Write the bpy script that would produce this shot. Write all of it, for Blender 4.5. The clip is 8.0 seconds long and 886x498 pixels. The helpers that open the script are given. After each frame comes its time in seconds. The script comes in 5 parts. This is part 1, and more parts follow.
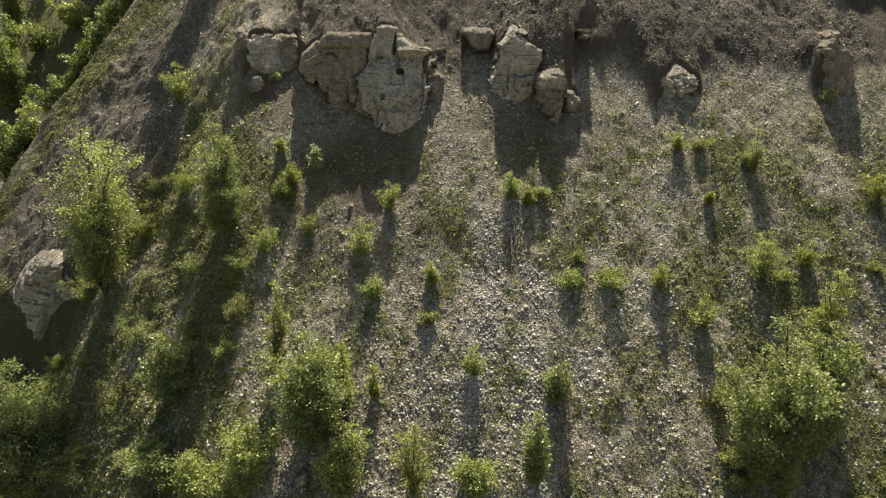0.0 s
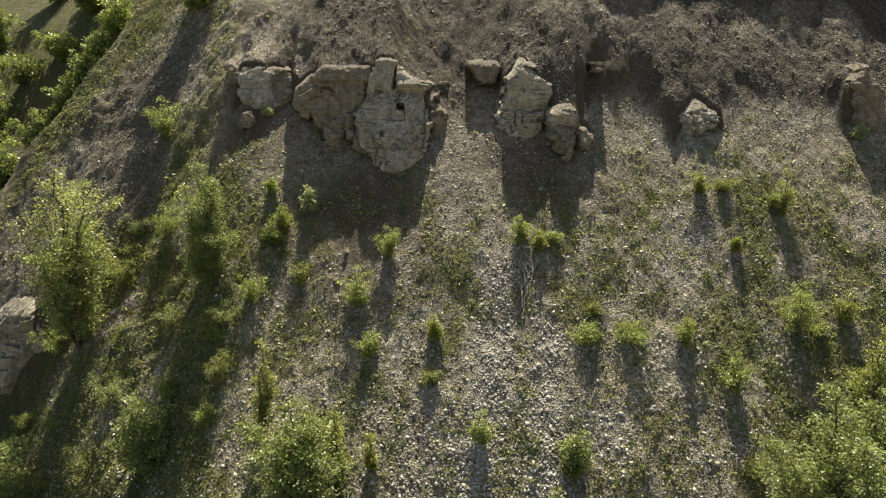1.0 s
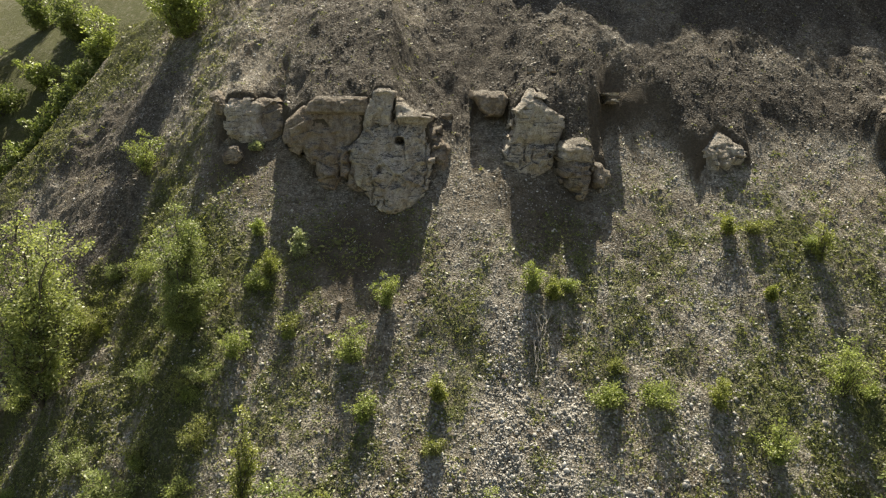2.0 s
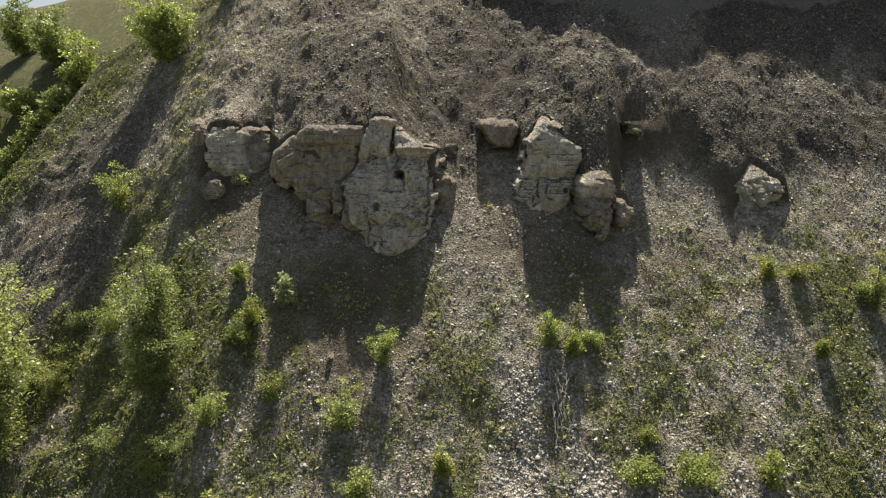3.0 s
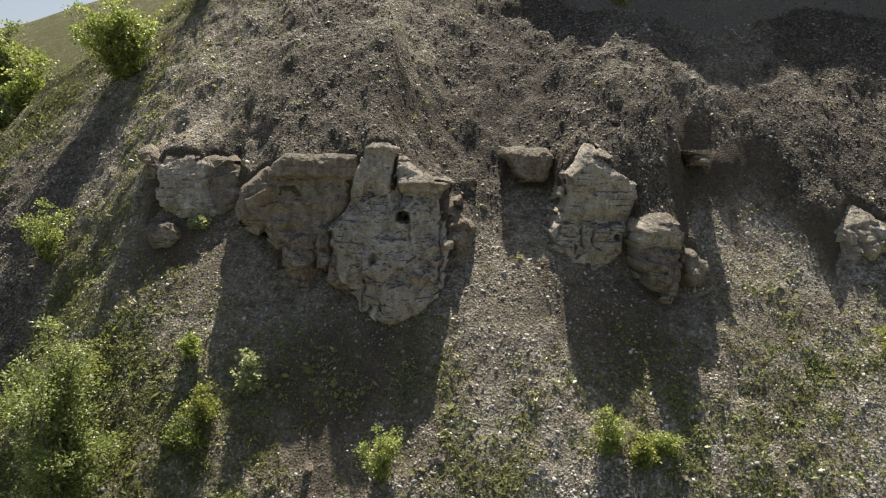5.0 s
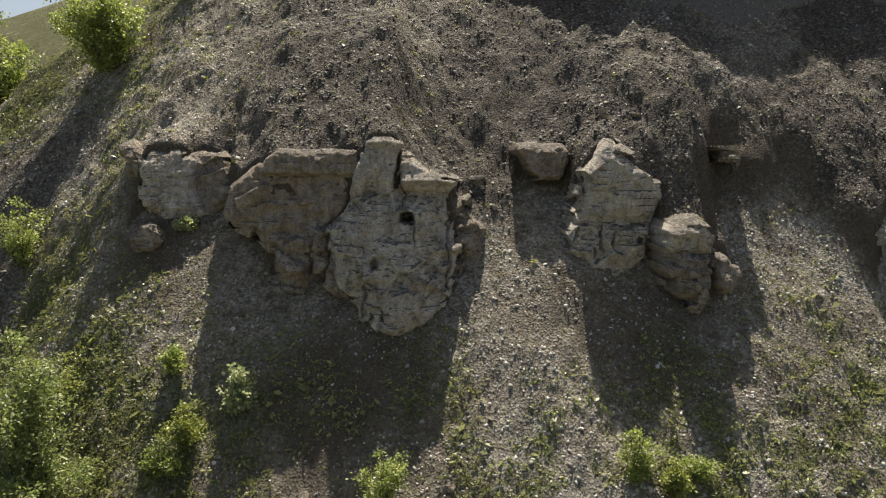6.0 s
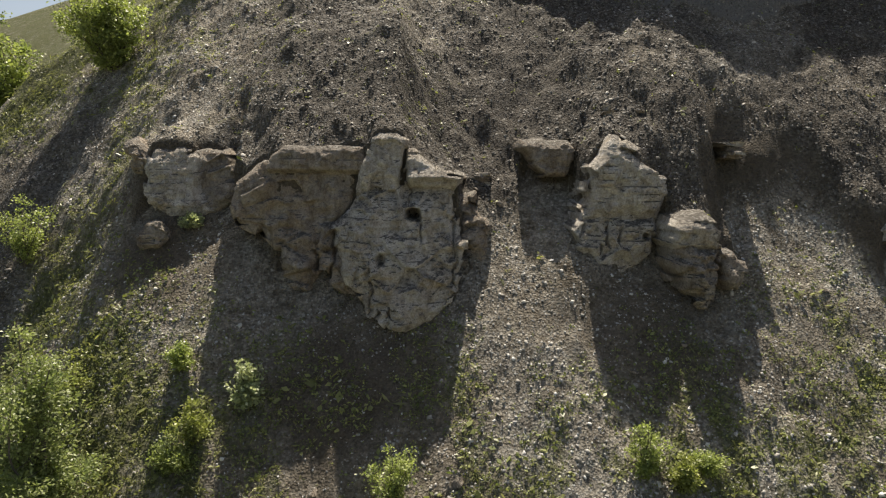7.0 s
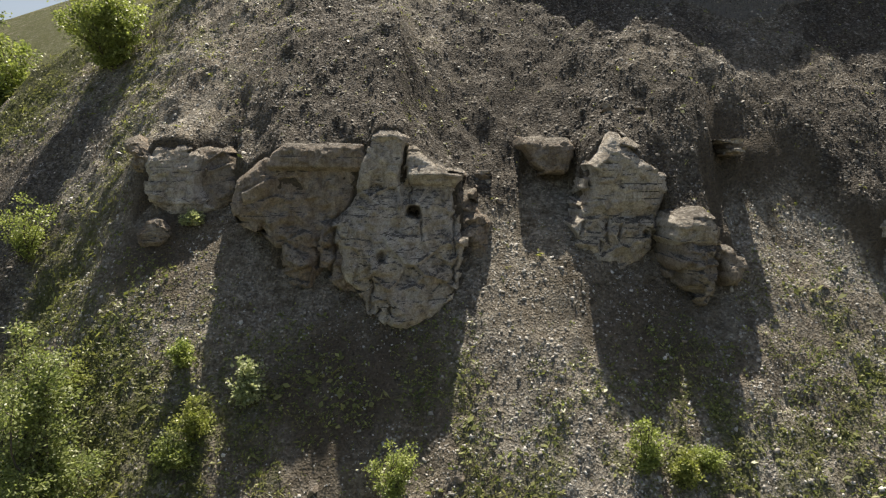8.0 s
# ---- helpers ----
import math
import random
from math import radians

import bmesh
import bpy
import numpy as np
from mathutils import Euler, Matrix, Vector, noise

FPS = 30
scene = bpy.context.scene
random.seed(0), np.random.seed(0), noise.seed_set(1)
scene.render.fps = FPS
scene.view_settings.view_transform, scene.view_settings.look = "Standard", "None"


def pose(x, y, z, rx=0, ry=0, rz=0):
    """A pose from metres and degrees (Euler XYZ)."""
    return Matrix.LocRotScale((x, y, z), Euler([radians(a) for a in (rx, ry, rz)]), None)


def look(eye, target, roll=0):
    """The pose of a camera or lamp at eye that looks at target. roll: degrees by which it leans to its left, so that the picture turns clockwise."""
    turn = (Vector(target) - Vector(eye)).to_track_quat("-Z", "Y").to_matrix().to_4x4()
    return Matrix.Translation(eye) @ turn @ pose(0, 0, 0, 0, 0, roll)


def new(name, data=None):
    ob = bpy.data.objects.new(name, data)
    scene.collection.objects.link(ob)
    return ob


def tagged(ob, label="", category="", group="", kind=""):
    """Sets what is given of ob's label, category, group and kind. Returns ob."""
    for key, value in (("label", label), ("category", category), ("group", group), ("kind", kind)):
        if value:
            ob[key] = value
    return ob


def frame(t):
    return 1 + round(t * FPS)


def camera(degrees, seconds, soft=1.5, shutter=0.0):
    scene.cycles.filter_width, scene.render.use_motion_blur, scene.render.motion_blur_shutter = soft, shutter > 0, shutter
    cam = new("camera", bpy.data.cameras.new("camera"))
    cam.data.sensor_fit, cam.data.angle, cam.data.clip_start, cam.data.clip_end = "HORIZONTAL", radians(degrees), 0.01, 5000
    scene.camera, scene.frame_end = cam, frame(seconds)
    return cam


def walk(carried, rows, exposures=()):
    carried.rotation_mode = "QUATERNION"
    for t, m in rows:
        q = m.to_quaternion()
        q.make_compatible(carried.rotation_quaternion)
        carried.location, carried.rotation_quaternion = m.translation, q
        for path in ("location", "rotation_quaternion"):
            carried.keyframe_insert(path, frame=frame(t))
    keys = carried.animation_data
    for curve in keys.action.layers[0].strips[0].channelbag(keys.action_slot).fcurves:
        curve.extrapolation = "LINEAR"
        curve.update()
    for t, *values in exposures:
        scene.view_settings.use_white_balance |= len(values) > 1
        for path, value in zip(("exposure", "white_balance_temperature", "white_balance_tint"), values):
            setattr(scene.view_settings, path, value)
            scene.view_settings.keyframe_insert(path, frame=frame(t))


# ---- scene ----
cam = camera(69.1, 8.0, soft=1.2)
PATH = [
    (0, (-0.282, -1.36, 9.659), (-0.263, 0.55, 9.065), 0.3),
    (0.5, (-0.379, -0.281, 9.784), (-0.358, 1.64, 9.228), 0.3),
    (1, (-0.447, 0.965, 9.888), (-0.425, 2.898, 9.372), 0.3),
    (1.5, (-0.493, 2.143, 9.996), (-0.471, 4.085, 9.516), 0.3),
    (1.7, (-0.528, 2.649, 10.023), (-0.505, 4.595, 9.56), 0.3),
    (3, (-0.726, 6.16, 10.187), (-0.699, 8.127, 9.826), 0.3),
    (3.5, (-0.822, 7.463, 10.23), (-0.794, 9.437, 9.906), 0.4),
    (4, (-0.967, 8.879, 10.243), (-0.936, 10.859, 9.961), 0.4),
    (4.5, (-1.075, 10.171, 10.192), (-1.042, 12.153, 9.926), 0.4),
    (6, (-1.414, 12.818, 10.011), (-1.37, 14.8, 9.75), 0.5),
    (6.5, (-1.498, 12.872, 9.968), (-1.453, 14.855, 9.707), 0.4),
    (7, (-1.602, 12.807, 9.871), (-1.554, 14.791, 9.616), 0.4),
    (7.5, (-1.662, 12.772, 9.834), (-1.611, 14.755, 9.58), 0.3),
    (8, (-1.63, 12.761, 9.779), (-1.58, 14.744, 9.527), 0.3),
]
walk(cam, [(t, look(eye, target, roll)) for t, eye, target, roll in PATH], exposures=[(0, 1.03, 7600, 5), (4, 1.0, 7050, 10), (8, 0.91, 7000, 10.5)])

# ---- light ----
SUN_AZIMUTH, SUN_HEIGHT = 5.5, 60.0
sun_way = Vector((math.sin(radians(SUN_AZIMUTH)) * math.cos(radians(SUN_HEIGHT)),
                  math.cos(radians(SUN_AZIMUTH)) * math.cos(radians(SUN_HEIGHT)), math.sin(radians(SUN_HEIGHT))))
sun = new("sun", bpy.data.lights.new("sun", "SUN"))
sun.data.energy, sun.data.angle, sun.data.color = 5.0, radians(0.6), (1.0, 0.95, 0.86)
sun.matrix_world = look(sun_way * 80, (0, 0, 0))
world = bpy.data.worlds.new("daylight")
scene.world = world
world.use_nodes = True
sky = world.node_tree.nodes.new("ShaderNodeTexSky")
sky.sky_type, sky.sun_disc = "NISHITA", False
sky.dust_density, sky.ozone_density = 2.6, 0.5
sky.sun_elevation, sky.sun_rotation = radians(SUN_HEIGHT), radians(SUN_AZIMUTH)
world.node_tree.nodes["Background"].inputs["Strength"].default_value = 0.06
world.node_tree.links.new(sky.outputs["Color"], world.node_tree.nodes["Background"].inputs["Color"])


# ---- noise ----
def lattice(i, j, k, seed):
    """A random number in 0..1 for each cell of a lattice."""
    n = (i.astype(np.int64) * 374761393 + j.astype(np.int64) * 668265263 + k.astype(np.int64) * 2147483647 + seed * 1274126177) & 0xFFFFFFFF
    n = ((n ^ (n >> 13)) * 1274126177) & 0xFFFFFFFF
    n = ((n ^ (n >> 16)) * 2246822519) & 0xFFFFFFFF
    return ((n ^ (n >> 15)) & 0xFFFFFF) / float(0xFFFFFF)


def smooth_noise(x, y, z=0.0, seed=0):
    """Value noise in -1..1."""
    x, y, z = np.broadcast_arrays(np.asarray(x, float), np.asarray(y, float), np.asarray(z, float))
    i, j, k = np.floor(x), np.floor(y), np.floor(z)
    u, v, w = x - i, y - j, z - k
    u, v, w = u * u * (3 - 2 * u), v * v * (3 - 2 * v), w * w * (3 - 2 * w)
    total = 0.0
    for a in (0, 1):
        for b in (0, 1):
            for c in (0, 1):
                total = total + (u if a else 1 - u) * (v if b else 1 - v) * (w if c else 1 - w) * lattice(i + a, j + b, k + c, seed)
    return total * 2 - 1


def fractal(x, y, z=0.0, seed=0, octaves=4):
    total, size = 0.0, 1.0
    for o in range(octaves):
        total = total + smooth_noise(x / size, y / size, z / size, seed + o * 17) * size
        size *= 0.5
    return total / 1.6


def ease(x, a, b):
    u = np.clip((x - a) / (b - a), 0, 1)
    return u * u * (3 - 2 * u)


def bell(x, middle, width):
    return np.exp(-((x - middle) / width) ** 2)


# ---- the rocks of the scarp: rows of (height, left, right, front), from the top down ----
FACE = [(9.53, -3.31, -0.94, 28.95), (9.14, -3.41, -0.88, 28.84), (8.67, -3.69, -0.82, 28.67), (8.4, -4.0, -0.76, 28.56), (8.0, -3.91, -0.68, 28.39), (7.67, -3.75, -0.63, 28.2), (7.29, -3.65, -0.77, 28.0), (6.91, -3.49, -0.89, 27.8), (6.62, -3.17, -1.0, 27.68), (6.38, -2.93, -1.32, 27.55), (6.1, -2.71, -1.76, 27.4), (5.83, -2.38, -2.2, 27.26)]
TOWER = [(10.76, -2.84, -2.3, 29.2), (10.59, -3.03, -2.09, 29.11), (10.11, -3.16, -2.12, 28.97), (9.84, -3.29, -2.21, 28.9), (9.49, -3.39, -2.27, 28.87), (9.13, -3.41, -2.28, 28.9)]
CAP = [(10.29, -2.1, -1.96, 29.2), (10.05, -2.16, -1.7, 29.06), (9.84, -2.16, -1.42, 28.97), (9.66, -2.14, -0.99, 28.78), (9.59, -2.12, -0.77, 28.68), (9.49, -2.11, -0.82, 28.79), (9.28, -2.1, -0.92, 28.95)]
SHOULDER = [(9.21, -0.9, -0.39, 29.3), (8.77, -0.86, -0.24, 29.19), (8.43, -0.82, -0.03, 29.04), (8.01, -0.79, -0.03, 28.93), (7.47, -0.77, -0.12, 28.77), (7.13, -0.8, -0.2, 28.66), (6.86, -0.91, -0.54, 28.56), (6.54, -0.96, -0.8, 28.5)]
LEDGE = [(10.36, -5.21, -3.21, 29.3), (10.14, -5.51, -3.2, 29.2), (9.96, -5.64, -3.18, 29.17), (9.78, -5.67, -3.18, 29.11), (9.65, -5.6, -3.26, 29.25)]
WALL = [(9.99, -5.86, -3.21, 29.45), (9.68, -6.22, -3.38, 29.34), (9.39, -6.54, -3.43, 29.27), (9.04, -6.6, -3.45, 29.21), (8.61, -6.53, -3.67, 29.09), (8.38, -6.4, -3.89, 29.03), (8.16, -5.88, -3.96, 28.97), (7.88, -5.62, -4.02, 28.91), (7.71, -5.52, -4.09, 28.9)]
BROWN_LOBE = [(8.48, -5.58, -4.31, 29.0), (8.01, -5.44, -4.26, 28.84), (7.67, -5.33, -4.24, 28.68), (7.35, -5.35, -4.24, 28.52), (7.05, -5.31, -4.32, 28.46), (6.86, -5.03, -4.37, 28.4), (6.71, -4.62, -4.45, 28.4)]
SLIM_LOBE = [(8.49, -4.29, -3.7, 28.9), (8.03, -4.32, -3.68, 28.68), (7.63, -4.26, -3.6, 28.51), (7.24, -4.19, -3.48, 28.34), (7.02, -3.99, -3.44, 28.23), (6.83, -3.81, -3.35, 28.18), (6.7, -3.6, -3.32, 28.12)]
KNOB = [(10.37, -9.07, -8.24, 30.8), (10.19, -9.19, -7.89, 30.65), (9.91, -9.25, -7.75, 30.55), (9.6, -9.25, -7.72, 30.45), (9.3, -9.32, -7.75, 30.4), (9.0, -9.29, -7.67, 30.3), (8.8, -9.12, -7.5, 30.25), (8.56, -8.85, -7.34, 30.2), (8.37, -8.55, -7.81, 30.2)]
RECESS = [(10.28, -7.98, -7.2, 30.9), (9.94, -7.91, -7.01, 30.75), (9.33, -7.88, -6.84, 30.6), (9.0, -7.84, -6.85, 30.5), (8.76, -7.82, -6.98, 30.4), (8.53, -8.16, -7.34, 30.3)]
PEAK = [(10.7, 3.19, 3.42, 29.35), (10.49, 2.98, 3.6, 29.18), (10.26, 2.77, 3.76, 29.06), (9.99, 2.58, 3.97, 28.95), (9.81, 2.54, 4.16, 28.92), (9.52, 2.49, 4.46, 28.93), (9.24, 2.48, 4.53, 28.95), (9.0, 2.41, 4.52, 28.96), (8.72, 2.24, 4.39, 28.94), (8.46, 2.08, 4.27, 28.95)]
FOOT = [(8.67, 2.26, 4.36, 29.0), (8.44, 2.05, 4.2, 28.85), (8.16, 2.02, 4.18, 28.75), (7.89, 2.08, 4.12, 28.65), (7.65, 2.27, 4.01, 28.6), (7.42, 2.62, 3.7, 28.55), (7.27, 3.02, 3.42, 28.55)]
LOBED_CAP = [(8.76, 4.73, 5.09, 28.15), (8.64, 4.46, 5.25, 28.0), (8.43, 4.29, 5.41, 27.88), (8.14, 4.27, 5.47, 27.85), (7.91, 4.4, 5.54, 27.95)]
BROAD_LOBE = [(8.05, 4.45, 5.42, 27.95), (7.64, 4.37, 5.44, 27.8), (7.25, 4.39, 5.36, 27.7), (6.85, 4.61, 5.28, 27.65), (6.56, 4.9, 5.2, 27.6)]
END_LOBE = [(7.91, 5.4, 5.81, 28.0), (7.62, 5.43, 6.0, 27.9), (7.37, 5.4, 6.04, 27.8), (7.16, 5.43, 5.97, 27.75), (6.97, 5.51, 5.84, 27.75)]
RECESSED = [(10.61, 0.94, 2.32, 30.5), (10.38, 0.94, 2.47, 30.3), (10.08, 1.15, 2.38, 30.2), (9.86, 1.33, 2.24, 30.15), (9.62, 1.48, 2.14, 30.1)]
SMALL = [(9.28, 10.56, 10.92, 29.4), (8.92, 10.24, 11.16, 29.06), (8.62, 9.78, 11.54, 28.77), (8.36, 9.64, 11.62, 28.58), (8.06, 9.67, 11.7, 28.45), (7.78, 9.89, 11.31, 28.31), (7.51, 10.14, 10.96, 28.23), (7.3, 10.38, 10.67, 28.15)]
CLIFF = [(0.59, -18.74, -17.67, 26.7), (0.12, -19.12, -17.43, 26.5), (-0.34, -19.45, -17.3, 26.4), (-0.85, -19.74, -16.77, 26.3), (-1.39, -19.89, -16.88, 26.25), (-1.83, -19.69, -17.63, 26.25), (-2.38, -19.45, -18.21, 26.2), (-3.12, -19.28, -18.55, 26.2), (-3.69, -19.18, -18.92, 26.2)]


def slope_height(x, y):
    """The even slope under everything."""
    return -22.44 + 0.056 * np.clip(x, -40, 40) + 1.037 * y


# ---- the hillside as a height over the plan ----
# along the scarp: where its lip runs, how high it stands, and how far the scree above bulges
LIP_X = [-13, -10.2, -9.8, -9.1, -8.4, -7.7, -7.1, -6.7, -6.2, -5.6, -4.4, -3.4, -3, -2.5, -1.9, -1.1, -0.7, -0.1, 0.25, 0.9, 1.1, 2.15, 2.3, 2.65, 2.9, 3.3, 4, 4.4, 4.65, 5.3, 5.8, 6.3, 7.2, 8.2, 8.8, 9.5, 9.9, 10.8, 11.3, 13, 14.5, 16.6, 17.1, 18.1, 18.7, 22]
LIP_Y = [31, 30.9, 30.7, 30.35, 30.3, 30.4, 30.5, 30.0, 29.5, 29.4, 29.0, 28.9, 28.95, 29.0, 28.95, 29.3, 29.45, 29.5, 29.5, 29.8, 30.2, 30.2, 29.8, 29.1, 29, 29.2, 29, 28.7, 28.05, 28.05, 28.6, 29.7, 29.5, 29.9, 29.5, 28.4, 28.2, 28.2, 28.6, 29.5, 29.5, 29, 28.45, 28.4, 28.8, 29]
LIP_DROP = [0, 0.2, 0.48, 1.08, 1.18, 0.98, 0.78, 1.48, 2.38, 2.63, 2.63, 2.58, 2.53, 2.88, 2.48, 1.9, 1.1, 0.4, 0.15, 0.3, 1.3, 1.4, 1.3, 1.55, 1.9, 2, 1.75, 1.75, 1.5, 1.45, 0.6, 0.4, 0.4, 0.5, 0.4, 0.8, 1.3, 1.3, 0.4, 0.5, 0.15, 0.3, 1.4, 1.4, 0.1, 0]
LIP_OVER = [0, -0.2, 0.2, 0.4, 0.6, 0.8, 1.2, 1.6, 1.9, 2.1, 2.2, 2.4, 2.7, 2.7, 1.3, 0.3, 0.1, 0.0, 0.1, 0.1, 0.2, 0.7, 0.8, 1, 1.3, 1.5, 1.8, 1.9, 1.9, 1.9, 1.8, 1.6, 1.3, 1.2, 1, 0.9, 1.1, 1.1, 0.8, 0.5, 0.3, 0, 0.2, 0.2, 0, -0.5]


def scarp_line():
    """The lip of the scree along the scarp; where it lies on a rock it follows the rock's top edge."""
    xs = np.arange(-13, 22.01, 0.04)
    lip, drop, over = (np.interp(xs, LIP_X, v) for v in (LIP_Y, LIP_DROP, LIP_OVER))
    top, front, foot, ahead = np.full(len(xs), -99.0), np.zeros(len(xs)), np.full(len(xs), 99.0), np.zeros(len(xs))
    for rock in (FACE, TOWER, CAP, LEDGE, WALL, KNOB, RECESS, PEAK, FOOT, LOBED_CAP, BROAD_LOBE, END_LOBE, RECESSED, SMALL):
        r = np.array(rock)[::-1]
        for z in np.arange(r[0, 0], r[-1, 0] + 0.001, 0.03):
            left, right, y = (np.interp(z, r[:, 0], r[:, i]) for i in (1, 2, 3))
            on = (xs > left) & (xs < right)
            foot[on] = np.minimum(foot[on], z)
            on = on & (z > top)
            top[on], front[on], ahead[on] = z, y, 0.45 if rock in (LEDGE, TOWER, KNOB, SMALL) else 0.0
    rocky = (top > -50).astype(float)
    hanging = np.clip(foot - 0.4 - slope_height(xs, front), 0, 1)
    lip = np.where(rocky > 0, front + 0.16 - ahead + 0.6 * hanging, lip)
    drop = np.where(rocky > 0, top + 0.02 + 0.4 * hanging - slope_height(xs, lip + 0.3), drop)
    even = np.hanning(11) / np.hanning(11).sum()
    lip, drop, rocky = (np.convolve(np.pad(v, 5, mode="edge"), even, "valid") for v in (lip, drop, rocky))
    return xs, lip, drop, over, rocky


RIM_X, RIM_Y, RIM_DROP, RIM_OVER, RIM_ROCK = scarp_line()


def hill(x, y, rough=True):
    x, y = np.asarray(x, float), np.asarray(y, float)
    yy = np.where(y > 39, 39 + (y - 39) * 0.45, y)
    yy = np.where(y > 62, 49.35 + (y - 62) * 0.02, yy)
    yy = np.where(yy < 14, 14 - 6 * (1 - np.exp((yy - 14) / 6.0)), yy)
    z = slope_height(x, yy)
    wob = 0.55 * smooth_noise(x * 0.55, 3.1, seed=5) + 0.3 * smooth_noise(x * 1.5, 1.7, seed=6)
    # scarp: scree above it lies on the outcrops and breaks off at a lip
    xw = x + 0.06 * smooth_noise(x * 2.5, y * 1.5, seed=7)
    lip, drop, over, rocky = (np.interp(xw, RIM_X, v) for v in (RIM_Y, RIM_DROP, RIM_OVER, RIM_ROCK))
    lip = lip + (1 - 0.6 * rocky) * (0.10 * smooth_noise(x * 2.3, 4.4, seed=8) + 0.07 * smooth_noise(x * 6.0, 4.4, seed=10))
    back = ease(y, lip, lip + 2.4)
    above = drop * (1 - back) + over * back
    soft = 0.8 * (1 - ease(drop, 0.7, 1.2)) * (1 - rocky)
    z = z + above * ease(y, lip - soft, lip + soft + 0.28 + 0.1 * rocky) * (1 - 0.8 * ease(y, 32.5, 37))
    # bare marl wall in the upper part
    foot = 35.9 - 1.4 * bell(x, 8.8, 2.4) + 0.25 * wob + 2.2 * ease(-x, -4.6, -2.5) - 1.0 * ease(x, 18, 30)
    z = z + 1.45 * np.clip(y - foot, 0, 3.5) * ease(x, 1.0, 3.0) * ease(y, foot, foot + 0.6)
    # the hillside turns away on the side of the wooded gully
    turn = -(x + 7.2 - 0.12 * (y - 23) * -1)
    away = 0.45 * np.where(turn > 0, turn * ease(turn, 0, 4), 0)
    near = z - np.clip(away, 0, 14)
    crest = ((x + 24.4) * 7.0 - (y - 33.6) * 5.9) / 9.15 - 2.2
    near = near - 1.15 * np.clip(-crest, 0, 9)
    near = near - 3.4 * bell(x, -18.9, 2.6) * (1 - ease(y, 26.0, 27.0)) * ease(y, 19, 23)
    far = 13.75 + np.where(y < 46, 1.0 * (y - 46), 0.66 * (y - 46)) + 0.28 * (x + 23)
    far = np.where(y > 59, 22.35 + 0.28 * (x + 23) + 0.03 * (y - 59), far)
    far = np.clip(far, -14, 27)
    left = ease(-x, 11, 15)
    z = near * (1 - left) + np.maximum(near, far) * left
    if rough:
        near_view = ease(y, 10, 15) * (1 - ease(np.abs(x), 30, 60)) * (1 - ease(y, 60, 90))
        lumps = 0.26 * fractal(x * 0.45, y * 0.35, seed=21) + 0.08 * fractal(x * 1.6, y * 1.3, seed=31)
        runs = 0.04 * fractal(x * 1.6, y * 0.5, seed=41, octaves=3)
        grit = 0.022 * fractal(x * 4.5, y * 4.5, seed=51, octaves=3)
        bare = ease(y, lip + 0.1, lip + 0.8) * (1 - ease(-x, 9, 12))
        crumbs = bare * (0.24 * fractal(x * 1.4, y * 1.2, seed=61, octaves=5) + 0.10 * np.abs(fractal(x * 3.0, y * 2.4, seed=67, octaves=3)))
        humps = (0.40 * fractal(x * 0.9, y * 0.75, seed=63, octaves=5) + 0.16 * np.abs(fractal(x * 2.2, y * 2.8, seed=65, octaves=3))) * ease(-x, 8, 11) * (1 - ease(y, 34, 38))
        knobs = 0.085 * fractal(x * 2.8, y * 2.5, seed=55, octaves=3) * (1 - ease(y, 27, 29))
        z = z + near_view * (knobs + lumps + runs + grit + crumbs + humps)
    return z


# ---- materials ----
def blank(name):
    m = bpy.data.materials.new(name)
    m.use_nodes = True
    return m, m.node_tree.nodes, m.node_tree.links, m.node_tree.nodes["Principled BSDF"]


def noise_node(nodes, links, scale, detail=6.0, rough=0.6, stretch=None):
    where = nodes.new("ShaderNodeTexCoord")
    n = nodes.new("ShaderNodeTexNoise")
    n.inputs["Scale"].default_value, n.inputs["Detail"].default_value, n.inputs["Roughness"].default_value = scale, detail, rough
    if stretch:
        m = nodes.new("ShaderNodeMapping")
        m.inputs["Scale"].default_value = stretch
        links.new(where.outputs["Object"], m.inputs["Vector"])
        links.new(m.outputs["Vector"], n.inputs["Vector"])
    else:
        links.new(where.outputs["Object"], n.inputs["Vector"])
    return n


def ramp(nodes, links, source, stops):
    r = nodes.new("ShaderNodeValToRGB")
    while len(r.color_ramp.elements) < len(stops):
        r.color_ramp.elements.new(0.5)
    for e, (p, c) in zip(r.color_ramp.elements, stops):
        e.position, e.color = p, (*c, 1)
    links.new(source, r.inputs["Fac"])
    return r.outputs["Color"]


def blend(nodes, links, fac, a, b, mode="MIX"):
    m = nodes.new("ShaderNodeMix")
    m.data_type, m.blend_type = "RGBA", mode
    if isinstance(fac, float):
        m.inputs["Factor"].default_value = fac
    else:
        links.new(fac, m.inputs["Factor"])
    for socket, value in ((m.inputs[6], a), (m.inputs[7], b)):
        if isinstance(value, tuple):
            socket.default_value = (*value, 1)
        else:
            links.new(value, socket)
    return m.outputs[2]


def bump(nodes, links, bsdf, height, distance, strength=0.6, under=None):
    b = nodes.new("ShaderNodeBump")
    b.inputs["Distance"].default_value, b.inputs["Strength"].default_value = distance, strength
    links.new(height, b.inputs["Height"])
    if under is not None:
        links.new(under, b.inputs["Normal"])
    links.new(b.outputs["Normal"], bsdf.inputs["Normal"])
    return b.outputs["Normal"]


